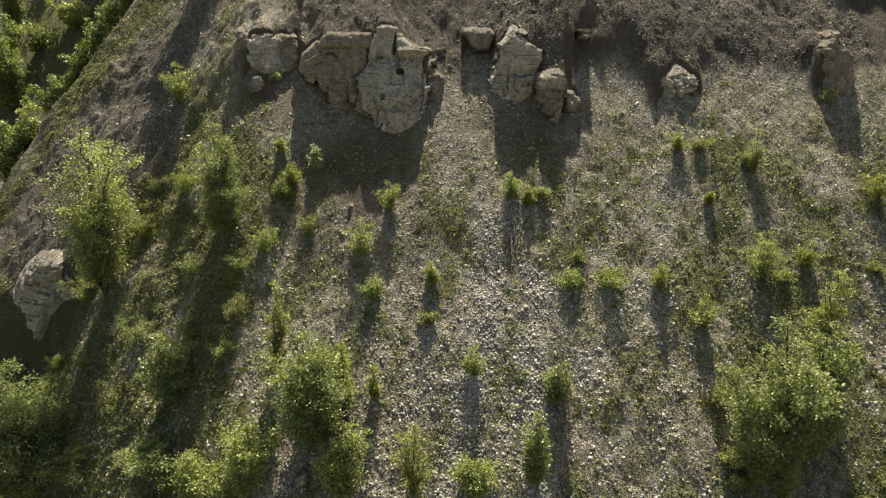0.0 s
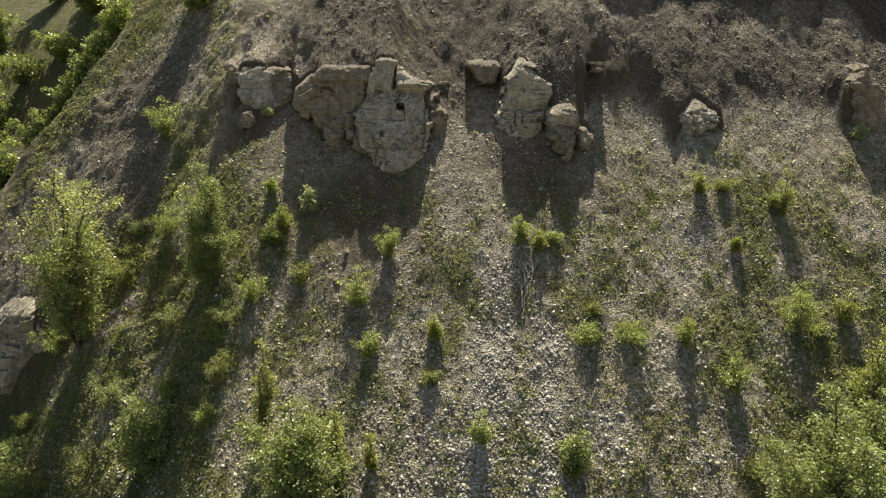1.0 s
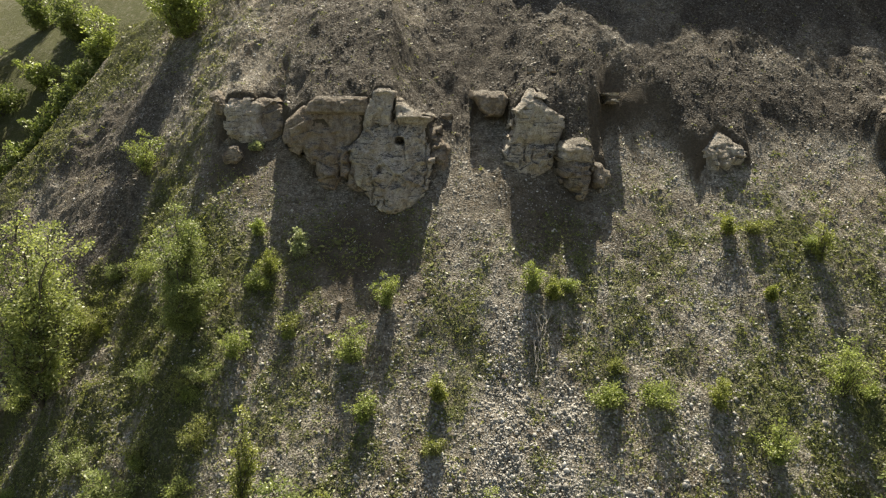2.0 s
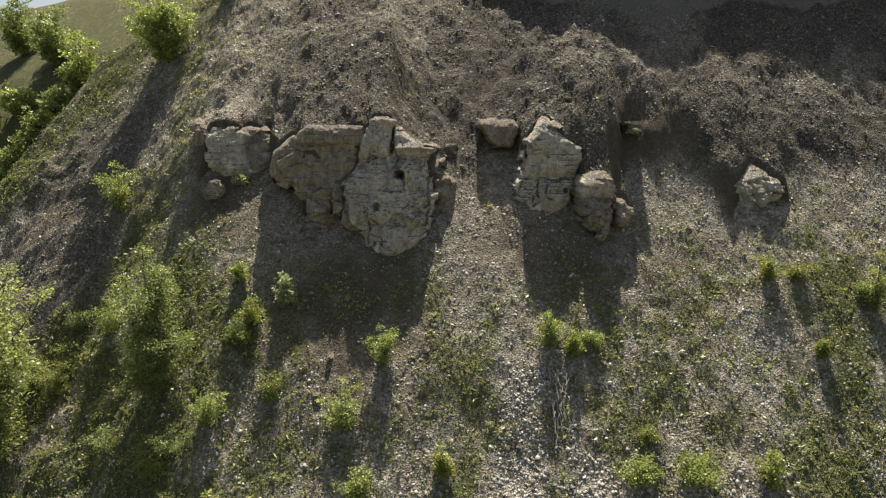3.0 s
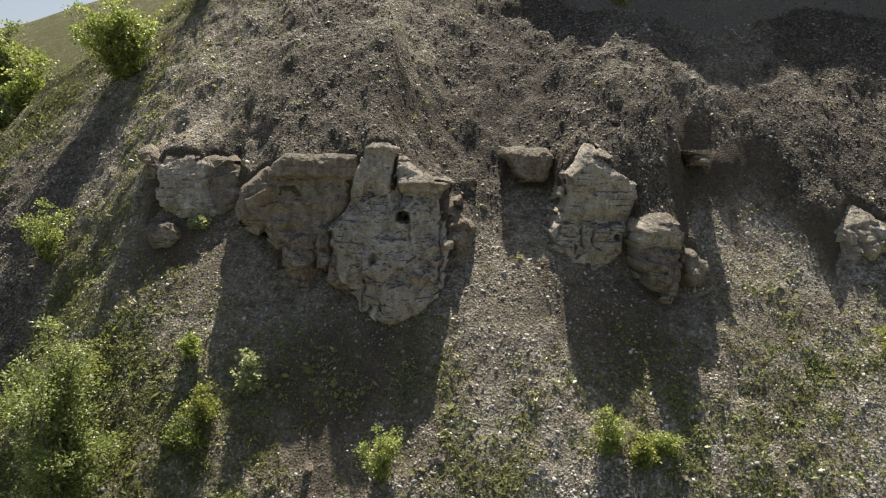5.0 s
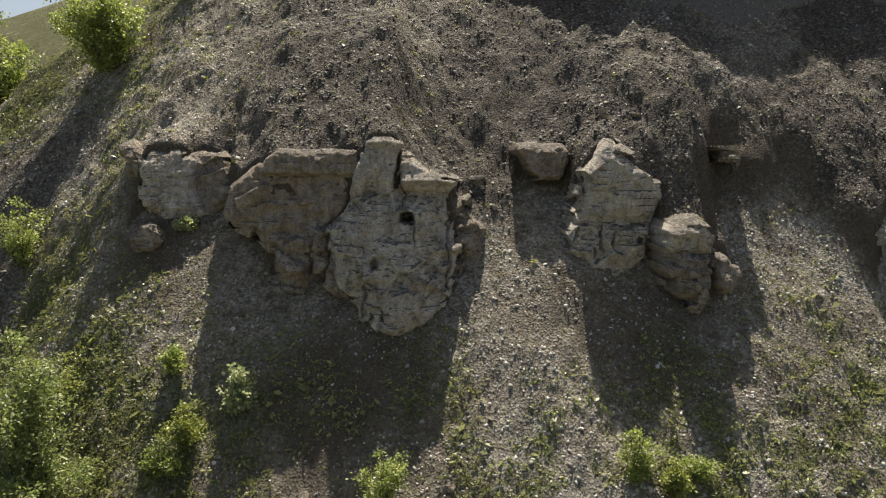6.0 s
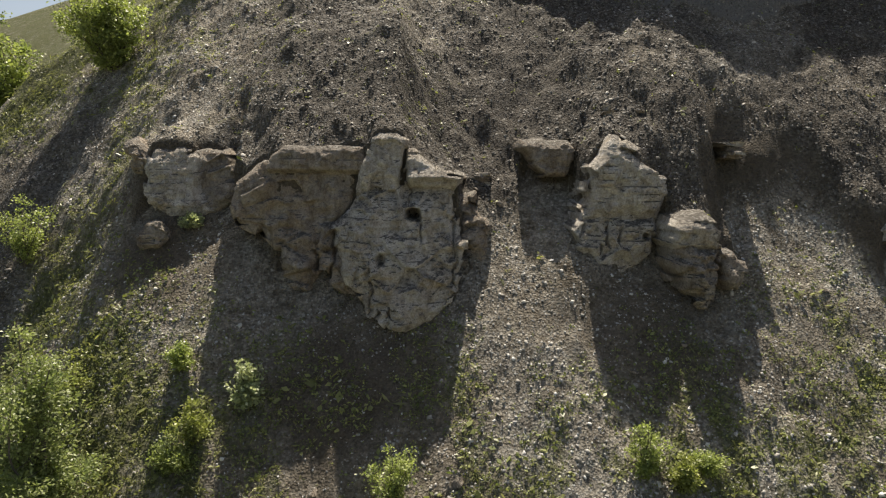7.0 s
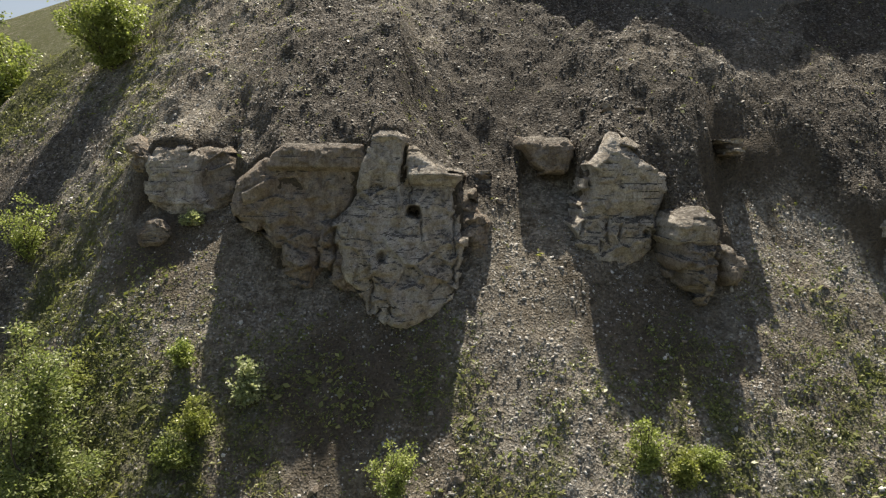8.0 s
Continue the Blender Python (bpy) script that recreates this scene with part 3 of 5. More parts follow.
def outcrop(name, rows, depth, material, label, category="rock", bed=0.22, rough=0.10, seed=0, blocky=3.2, hollow=(), step=0.05, segments=112, crack=(), block=(0.55, 0.34, 0.12), parent=None, group=""):
    """A bedded rock: rows of (height, left, right, front) from top to bottom, filled as beds with joints between blocks."""
    rows = np.array(sorted(rows))
    z = np.arange(rows[0, 0] - 0.15, rows[-1, 0] + 0.12, step)
    left, right, front = (np.interp(z, rows[:, 0], rows[:, i]) for i in (1, 2, 3))
    left, right = left + 0.14 * fractal(z * 1.6, 0.0, seed=seed + 31), right + 0.14 * fractal(z * 1.6, 5.0, seed=seed + 32)
    a = np.linspace(0, 2 * math.pi, segments, endpoint=False)
    px = np.sign(np.cos(a)) * np.abs(np.cos(a)) ** (2 / blocky)
    py = -np.sign(np.sin(a)) * np.abs(np.sin(a)) ** (2 / blocky)
    ends = np.minimum(0.5 + 0.5 * ease(z, z[0] - 0.01, z[0] + 0.25), 1 - 0.22 * ease(z, z[-1] - 0.14, z[-1] + 0.02))
    x = (left + right)[:, None] / 2 + ((right - left) / 2 * ends)[:, None] * px[None, :]
    y = front[:, None] + depth / 2 + depth / 2 * ends[:, None] * py[None, :]
    zz = np.repeat(z[:, None], segments, 1)
    top = ease(zz, z[-1] - 0.5, z[-1])
    zz = zz + 0.09 * fractal(x * 0.7, y * 0.7, seed=seed + 51) - 0.28 * top * np.clip(0.2 + fractal(x * 1.5, y * 0.8, seed=seed + 52), 0, 1)
    # beds that sag and swell a little, offset block by block
    height = (zz + 0.06 * smooth_noise(x * 0.9, y * 0.9, seed=seed + 3) + 0.03 * x) / bed
    height = height + 0.7 * smooth_noise(zz * 1.1, 0.0, seed=seed + 4)
    layer = np.floor(height)
    inside = height - layer
    worn = np.clip(0.5 + 1.3 * fractal(x * 1.1, y * 1.1, zz * 1.3, seed + 14), 0, 1)
    cell, edge = joints(x / block[0] + 0.25 * smooth_noise(x * 2, zz * 2, y * 2, seed + 5), y / block[0], zz / block[1] + 0.2 * smooth_noise(x * 1.5, zz, y, seed + 9), seed)
    out = 0.05 * (lattice(layer, layer * 0, layer * 0, seed + 1) - 0.5) * (0.3 + worn) + block[2] * (cell - 0.5)
    out = out - 0.022 * worn * np.exp(-(np.minimum(inside, 1 - inside) / 0.07) ** 2) * (cell > 0.35)
    out = out - block[2] * 0.28 * np.exp(-(edge / 0.05) ** 2) * np.clip(worn * 1.6, 0.15, 1)
    out = out + rough * 1.9 * fractal(x * 0.8, y * 0.8, zz * 0.7, seed + 11) - rough * 1.1 * np.abs(fractal(x * 1.6, y * 1.6, zz * 1.6, seed + 13)) + rough * 0.6 * fractal(x * 3.2, y * 3.2, zz * 3.2, seed + 12)
    small, rim = joints(x / 0.24 + 0.3 * smooth_noise(x * 3, zz * 3, y * 3, seed + 41), y / 0.24, zz / 0.17, seed + 43)
    out = out + 0.045 * (small - 0.5) * (0.3 + worn) - 0.025 * np.exp(-(rim / 0.07) ** 2) + 0.03 * fractal(x * 7, y * 7, zz * 9, seed + 45, 3)
    nx, ny = px[None, :] * np.ones_like(zz), py[None, :] * np.ones_like(zz)
    length = np.hypot(nx, ny)
    x, y = x + nx / length * out, y + ny / length * out
    facing = (ny < 0)
    for hx, hz, size, deep in hollow:
        y = y + facing * deep * np.exp(-(((x - hx) ** 2 + (zz - hz) ** 2 * 1.3) / size ** 2) ** 4)
    for cx, z0, z1, size, deep in crack:
        line = cx + 0.12 * smooth_noise(zz * 2.0, 0.0, seed=seed + 19)
        y = y + facing * deep * np.exp(-((x - line) / size) ** 2) * ease(zz, z0, z0 + 0.3) * (1 - ease(zz, z1 - 0.1, z1 + 0.1))
    n = len(z)
    verts = np.concatenate([np.stack([x, y, zz], 2).reshape(-1, 3), [[x[0].mean(), y[0].mean(), z[0] - 0.03]], [[x[-1].mean(), y[-1].mean(), z[-1] + 0.05]]])
    i = np.arange(n - 1)[:, None] * segments + np.arange(segments)[None, :]
    j = np.arange(n - 1)[:, None] * segments + (np.arange(segments)[None, :] + 1) % segments
    quads = np.stack([i, i + segments, j + segments, j], 2).reshape(-1, 4)
    k = np.arange(segments)
    low = np.stack([k, (k + 1) % segments, np.full(segments, n * segments), np.full(segments, n * segments)], 1)
    top = np.stack([(n - 1) * segments + (k + 1) % segments, (n - 1) * segments + k, np.full(segments, n * segments + 1), np.full(segments, n * segments + 1)], 1)
    me = bpy.data.meshes.new(name)
    me.from_pydata(verts.tolist(), [], quads.tolist() + [q[:3] for q in low.tolist()] + [q[:3] for q in top.tolist()])
    me.materials.append(material)
    me.update()
    if parent is not None:
        return part(name, me, parent, label)
    return tagged(new(name, me), label, category, group)


def thing(name, label, category, group=""):
    return tagged(new(name), label, category, group)


def facets(x, z, seed):
    """Broken faces: for each a random offset and tilt, and how far the nearest edge between two faces is."""
    i, j = np.floor(x), np.floor(z)
    best, second, value = np.full(x.shape, 9.0), np.full(x.shape, 9.0), np.zeros(x.shape)
    for a in (-1, 0, 1):
        for b in (-1, 0, 1):
            ci, cj = i + a, j + b
            cx, cz = ci + lattice(ci, cj, ci * 0, seed + 1), cj + lattice(ci, cj, ci * 0, seed + 2)
            d = np.hypot(cx - x, cz - z)
            closer = d < best
            second = np.where(closer, best, np.minimum(second, d))
            lean = (lattice(ci, cj, ci * 0, seed + 3) - 0.5) * (x - cx) + (lattice(ci, cj, ci * 0, seed + 4) - 0.5) * (z - cz)
            value = np.where(closer, lattice(ci, cj, ci * 0, seed + 5) - 0.5 + 1.1 * lean, value)
            best = np.where(closer, d, best)
    return value, second - best


def beds(x, z, thick, long, seed):
    """Bedded stone: a random offset for each block of a bed, and how far the next gap between beds and the next joint are."""
    height = z / thick + 0.5 * smooth_noise(x * 0.5, z * 0.7, seed=seed) + 1.1 * smooth_noise(z * 0.9, 0.0, seed=seed + 1)
    layer = np.floor(height)
    gap = np.minimum(height - layer, 1 - (height - layer)) * thick
    along = x / (long * (0.5 + lattice(layer, layer * 0, layer * 0, seed + 2))) + 7 * lattice(layer, layer * 0, layer * 0, seed + 3) + 0.15 * smooth_noise(x * 3, z * 3, seed=seed + 9)
    block = np.floor(along)
    joint = np.minimum(along - block, 1 - (along - block)) * long
    return lattice(layer, block, layer * 0, seed + 4) - 0.5, 0.6 * (lattice(layer, layer * 0, layer * 0, seed + 5) - 0.5), gap, joint


def outline_distance(x, z, rows):
    """How far a place lies inside (+) or outside (-) the outline of a rock in its own plane."""
    r = np.array(rows)
    ring = np.concatenate([r[:, [1, 0]], r[::-1][:, [2, 0]]])
    best, inside = np.full(x.shape, 99.0), np.zeros(x.shape, bool)
    for (ax, az), (bx, bz) in zip(ring, np.roll(ring, -1, 0)):
        ex, ez = bx - ax, bz - az
        t = np.clip(((x - ax) * ex + (z - az) * ez) / (ex * ex + ez * ez + 1e-9), 0, 1)
        best = np.minimum(best, np.hypot(x - ax - t * ex, z - az - t * ez))
        if abs(ez) > 1e-6:
            inside ^= ((az > z) != (bz > z)) & (x < ex * (z - az) / ez + ax)
    return np.where(inside, best, -best)


def spread_from(start, within):
    """All of within that hangs together with start."""
    while True:
        wide = start.copy()
        wide[1:] |= start[:-1]
        wide[:-1] |= start[1:]
        wide[:, 1:] |= start[:, :-1]
        wide[:, :-1] |= start[:, 1:]
        wide &= within
        if (wide == start).all():
            return start
        start = wide


def whole_patches(owner, solid):
    """Each piece keeps its largest patch; stray spots go to the piece round them."""
    owner = owner.copy()
    for k in np.unique(owner):
        rest, best = (owner == k) & solid, None
        stray = rest.copy()
        for _ in range(12):
            if not rest.any():
                break
            seed = np.zeros_like(rest)
            seed[np.unravel_index(rest.argmax(), rest.shape)] = True
            patch = spread_from(seed, rest)
            rest = rest & ~patch
            if best is None or patch.sum() > best.sum():
                best = patch
        if best is None:
            continue
        stray &= ~best
        for _ in range(60):
            if not stray.any():
                break
            for axis, step in ((0, 1), (0, -1), (1, 1), (1, -1)):
                beside, open_side = np.roll(owner, step, axis), ~np.roll(stray, step, axis)
                take = stray & open_side
                owner[take], stray = beside[take], stray & ~take
    return owner


def rock_front(pieces, seed, hollow=(), crack=(), step=0.022, deep=1.5):
    """Rocks that stand in one front, seam to seam. pieces: (thing, name, label, rows, rounding, swell, how massive 0..1, material)."""
    every = np.concatenate([np.array(p[3]) for p in pieces])
    xs = np.arange(every[:, 1].min() - 0.35, every[:, 2].max() + 0.35, step)
    zs = np.arange(every[:, 0].min() - 0.3, every[:, 0].max() + 0.3, step)
    x, z = np.meshgrid(xs, zs)
    # broken outlines
    cell, _ = facets(x / 0.42, z / 0.26, seed + 60)
    wx = 0.09 * fractal(x * 1.6, z * 1.6, seed=seed + 61) + 0.20 * cell + 0.03 * fractal(x * 6, z * 6, seed=seed + 62)
    wz = 0.08 * fractal(x * 1.4, z * 1.4, seed=seed + 63) + 0.16 * cell + 0.03 * fractal(x * 6, z * 6, seed=seed + 64)
    inner = np.zeros(x.shape)
    y, owner, massive = np.full(x.shape, 99.0), np.zeros(x.shape, int), np.zeros(x.shape)
    back = np.full(x.shape, 99.0)
    for k, (_, _, _, rows, curve, swell, mass, _) in enumerate(pieces):
        r = np.array(rows)[::-1]
        stray = min(1.0, curve / 0.4) ** 1.5
        d = outline_distance(x + stray * wx, z + stray * wz, rows)
        u = np.clip(1 - d / curve, 0, 1)
        behind = curve * (1 - np.sqrt(np.maximum(0, 1 - u * u))) + np.where(d < 0, -d * 9, 0)
        here = np.interp(z, r[:, 0], r[:, 3]) + behind - swell * ease(d, 0, 0.9) - 0.02 * k
        mine = here < y
        y, owner, massive, back = np.where(mine, here, y), np.where(mine, k, owner), np.where(mine, mass, massive), np.where(mine, behind, back)
        inner = np.where(mine, d, inner)
    # relief
    block, shelf, gap, joint = beds(x, z, 0.17, 0.55, seed)
    wear = np.clip(0.5 + 1.2 * fractal(x * 1.0, z * 1.2, seed=seed + 14), 0, 1)
    bedded = 0.07 * block * (0.3 + wear) + 0.07 * shelf - 0.035 * wear * np.exp(-(gap / 0.014) ** 2) - 0.03 * wear * np.exp(-(joint / 0.016) ** 2) * (block > 0.1)
    big, big_edge = facets(x / 0.62 + 0.3 * smooth_noise(x * 1.5, z * 1.5, seed=seed + 15), z / 0.5, seed + 20)
    small, small_edge = facets(x / 0.2 + 0.3 * smooth_noise(x * 4, z * 4, seed=seed + 16), z / 0.15, seed + 30)
    broken = 0.34 * big * ease(big_edge, 0, 0.22) + 0.10 * small * ease(small_edge, 0, 0.12) * (0.4 + wear)
    out = bedded * (1 - 0.6 * massive) + broken * (0.35 + 0.65 * massive)
    out = out + 0.16 * fractal(x * 0.8, z * 0.7, seed=seed + 11) - 0.10 * np.abs(fractal(x * 1.7, z * 1.3, seed=seed + 12)) + 0.07 * fractal(x * 4, z * 6, seed=seed + 13, octaves=4) - 0.08 * wear * np.clip(np.abs(fractal(x * 2.6, z * 3.4, seed=seed + 50)) * -1 + 0.12, 0, 1)
    y = y - out * (0.3 + 0.7 * ease(inner, 0, 0.3))
    for hx, hz, size, far in hollow:
        bent = size * (1 + 0.35 * fractal(x * 5, z * 5, seed=seed + 17))
        y = y + far * np.exp(-(((x - hx) ** 2 + (z - hz) ** 2 * 1.2) / bent ** 2) ** 3)
    for cx, z0, z1, slant, size, far in crack:
        line = cx + slant * (z - z0) + 0.09 * smooth_noise(z * 2.6, 0.0, seed=seed + 19) + 0.05 * smooth_noise(z * 9, 0.0, seed=seed + 18)
        y = y + far * np.exp(-((x - line) / size) ** 2) * ease(z, z0, z0 + 0.2) * (1 - ease(z, z1 - 0.2, z1))
    # one mesh for each piece
    w = len(xs)
    i = (np.arange(len(zs) - 1)[:, None] * w + np.arange(w - 1)[None, :]).ravel()
    quads = np.stack([i, i + 1, i + 1 + w, i + w], 1)
    quads = quads[(back.ravel()[quads] < deep).all(1)]
    owner = whole_patches(owner, (back < deep))
    whose = owner.ravel()[quads[:, 0]]
    verts = np.stack([x.ravel(), y.ravel(), z.ravel()], 1)
    for k, (root, name, label, _, _, _, _, material) in enumerate(pieces):
        mine = quads[whose == k]
        used, index = np.unique(mine, return_inverse=True)
        part(name, mesh_of(name, verts[used], index.reshape(-1, 4), material), root, label)


large = thing("outcrop", "large pale limestone outcrop with a dark hole in its face", "rock outcrop")
band = thing("rock_band", "brown bedded limestone band with an overhanging ledge", "rock outcrop")
side = thing("side_outcrop", "grey bedded limestone outcrop under dark scree", "rock outcrop")
rock_front([(large, "face", "", FACE, 0.42, 0.22, 0.55, LIMESTONE), (large, "cap_block", "", TOWER, 0.22, 0.05, 0.1, LIMESTONE), (large, "cap_block", "", CAP, 0.16, 0.05, 0.0, LIMESTONE),
            (large, "shoulder", "brown crumbling shoulder", SHOULDER, 0.4, 0.05, 0.9, BROWN_STONE), (band, "ledge", "", LEDGE, 0.14, 0.05, 0.0, BROWN_STONE), (band, "wall", "", WALL, 0.3, 0.05, 0.45, BROWN_STONE),
            (band, "lobe", "", BROWN_LOBE, 0.42, 0.12, 0.95, BROWN_STONE), (band, "lobe", "", SLIM_LOBE, 0.3, 0.1, 0.9, BROWN_STONE),
            (side, "bed", "", KNOB, 0.35, 0.1, 0.1, LIMESTONE), (side, "recess_wall", "dark brown recessed wall", RECESS, 0.35, 0.0, 0.5, BROWN_STONE)], 100,
           hollow=[(-1.99, 8.70, 0.15, 0.9), (-1.86, 8.6, 0.09, 0.4), (-2.73, 7.61, 0.13, 0.2), (-1.14, 7.75, 0.2, 0.16), (-1.34, 7.44, 0.15, 0.14), (-3.5, 6.85, 0.12, 0.15), (-3.1, 7.5, 0.09, 0.12)],
           crack=[(-2.24, 9.5, 10.45, 0.12, 0.045, 0.4), (-2.08, 8.8, 9.6, -0.05, 0.025, 0.16), (-1.72, 7.9, 8.6, -0.12, 0.022, 0.13), (-3.0, 6.3, 7.3, 0.1, 0.03, 0.14), (-2.6, 5.9, 6.6, -0.3, 0.03, 0.16), (-0.95, 6.9, 9.3, 0.0, 0.04, 0.2), (-3.95, 7.0, 8.4, 0.05, 0.04, 0.22)])
outcrop("fallen_block", [(8.3, -8.95, -8.49, 29.4), (8.02, -9.09, -8.34, 29.3), (7.74, -9.0, -8.43, 29.25)], 0.9, BROWN_STONE, "squared brown limestone block lying below an outcrop", "rock", bed=0.4, rough=0.05, seed=210, segments=64, blocky=5, step=0.03)
outcrop("dark_outcrop", [(10.53, -9.88, -9.46, 30.75), (10.26, -9.94, -9.23, 30.6), (9.96, -9.83, -9.17, 30.5), (9.75, -9.67, -9.22, 30.45)], 1.4, BROWN_STONE, "low brown rock half buried in scree", "rock", rough=0.12, seed=220, segments=80, step=0.035)

second = thing("second_outcrop", "grey limestone outcrop with broken blocks at its foot", "rock outcrop")
lobed = thing("lobed_outcrop", "bedded grey block resting on brown rounded lobes", "rock outcrop")
rock_front([(second, "peak_block", "", PEAK, 0.4, 0.12, 0.1, LIMESTONE), (second, "broken_foot", "", FOOT, 0.38, 0.1, 0.7, LIMESTONE), (lobed, "cap_block", "", LOBED_CAP, 0.3, 0.05, 0.1, LIMESTONE),
            (lobed, "lobe", "", BROAD_LOBE, 0.38, 0.15, 0.95, BROWN_STONE), (lobed, "lobe", "", END_LOBE, 0.28, 0.1, 0.95, BROWN_STONE)], 240,
           hollow=[(3.89, 8.17, 0.11, 0.35), (2.6, 8.15, 0.2, 0.08), (4.42, 7.75, 0.1, 0.2)],
           crack=[(2.35, 8.0, 8.6, 0.1, 0.03, 0.15), (3.05, 7.8, 8.6, -0.1, 0.035, 0.2), (3.3, 7.9, 8.5, 0.0, 0.03, 0.16), (2.75, 7.6, 8.1, 0.3, 0.03, 0.15), (5.42, 6.8, 7.9, 0.0, 0.06, 0.3)])
recessed = thing("recessed_outcrop", "brown bedded rock recessed in the scarp", "rock outcrop")
rock_front([(recessed, "wall", "", RECESSED, 0.3, 0.05, 0.1, BROWN_STONE)], 310)
small_rock = thing("small_outcrop", "rounded grey outcrop capped with scree", "rock outcrop")
rock_front([(small_rock, "boss", "", SMALL, 0.55, 0.2, 0.75, LIMESTONE)], 330, crack=[(10.5, 7.4, 8.6, 0.0, 0.06, 0.25), (10.85, 7.5, 8.5, 0.1, 0.04, 0.15), (10.15, 7.6, 8.5, 0.05, 0.035, 0.12)])
outcrop("leaning_outcrop", [(10.44, 17.42, 17.78, 28.7), (9.79, 17.04, 18.12, 28.4), (9.19, 16.96, 18.37, 28.2), (8.42, 17.09, 18.48, 28.05), (7.79, 17.37, 18.41, 27.95), (7.4, 17.72, 18.18, 27.9)], 1.7, BROWN_STONE, "tall brown outcrop leaning out of the slope", "rock", bed=0.3, rough=0.14, seed=350, segments=100, step=0.04)
cliff = thing("cliff_block", "pale limestone cliff block beside a silvery poplar", "rock outcrop")
rock_front([(cliff, "block", "", CLIFF, 0.5, 0.2, 0.75, LIMESTONE)], 370, crack=[(-17.45, -1.7, 0.2, 0.0, 0.07, 0.5), (-18.9, -1.0, 0.1, -0.2, 0.04, 0.2)], step=0.04, deep=2.4)


# ---- plants ----
def tubes(lines, sides=5):
    """Tapered stems along lines of (points, first radius, last radius)."""
    verts, faces, n = [], [], 0
    a = np.linspace(0, 2 * math.pi, sides, endpoint=False)
    for points, r0, r1 in lines:
        points = np.asarray(points)
        k = len(points)
        way = np.gradient(points, axis=0)
        way /= np.linalg.norm(way, axis=1)[:, None] + 1e-9
        u = np.cross(way, [0.31, 0.95, 0.05])
        u /= np.linalg.norm(u, axis=1)[:, None] + 1e-9
        v = np.cross(way, u)
        r = np.linspace(r0, r1, k)[:, None, None]
        ring = points[:, None, :] + r * (u[:, None, :] * np.cos(a)[None, :, None] + v[:, None, :] * np.sin(a)[None, :, None])
        verts.append(ring.reshape(-1, 3))
        i = n + np.arange(k - 1)[:, None] * sides + np.arange(sides)[None, :]
        j = n + np.arange(k - 1)[:, None] * sides + (np.arange(sides)[None, :] + 1) % sides
        faces.append(np.stack([i, j, j + sides, i + sides], 2).reshape(-1, 4))
        n += k * sides
    return np.concatenate(verts), np.concatenate(faces)


def leaves(rng, at, way, size, broad=0.6, droop=0.2):
    """One folded leaf at each place, pointing roughly along way."""
    n = len(at)
    d = way + rng.normal(0, 0.55, (n, 3))
    d[:, 2] -= droop
    d /= np.linalg.norm(d, axis=1)[:, None] + 1e-9
    s = np.cross(d, rng.normal(0, 1, (n, 3)) + [0, 0, 1.2])
    s /= np.linalg.norm(s, axis=1)[:, None] + 1e-9
    up = np.cross(s, d)
    l = (size * rng.uniform(0.65, 1.35, n))[:, None]
    w = l * broad * 0.5
    verts = np.stack([at, at + d * l * 0.5 + s * w + up * w * 0.3, at + d * l, at + d * l * 0.5 - s * w + up * w * 0.3], 1)
    return verts.reshape(-1, 3), np.arange(n * 4).reshape(n, 4)


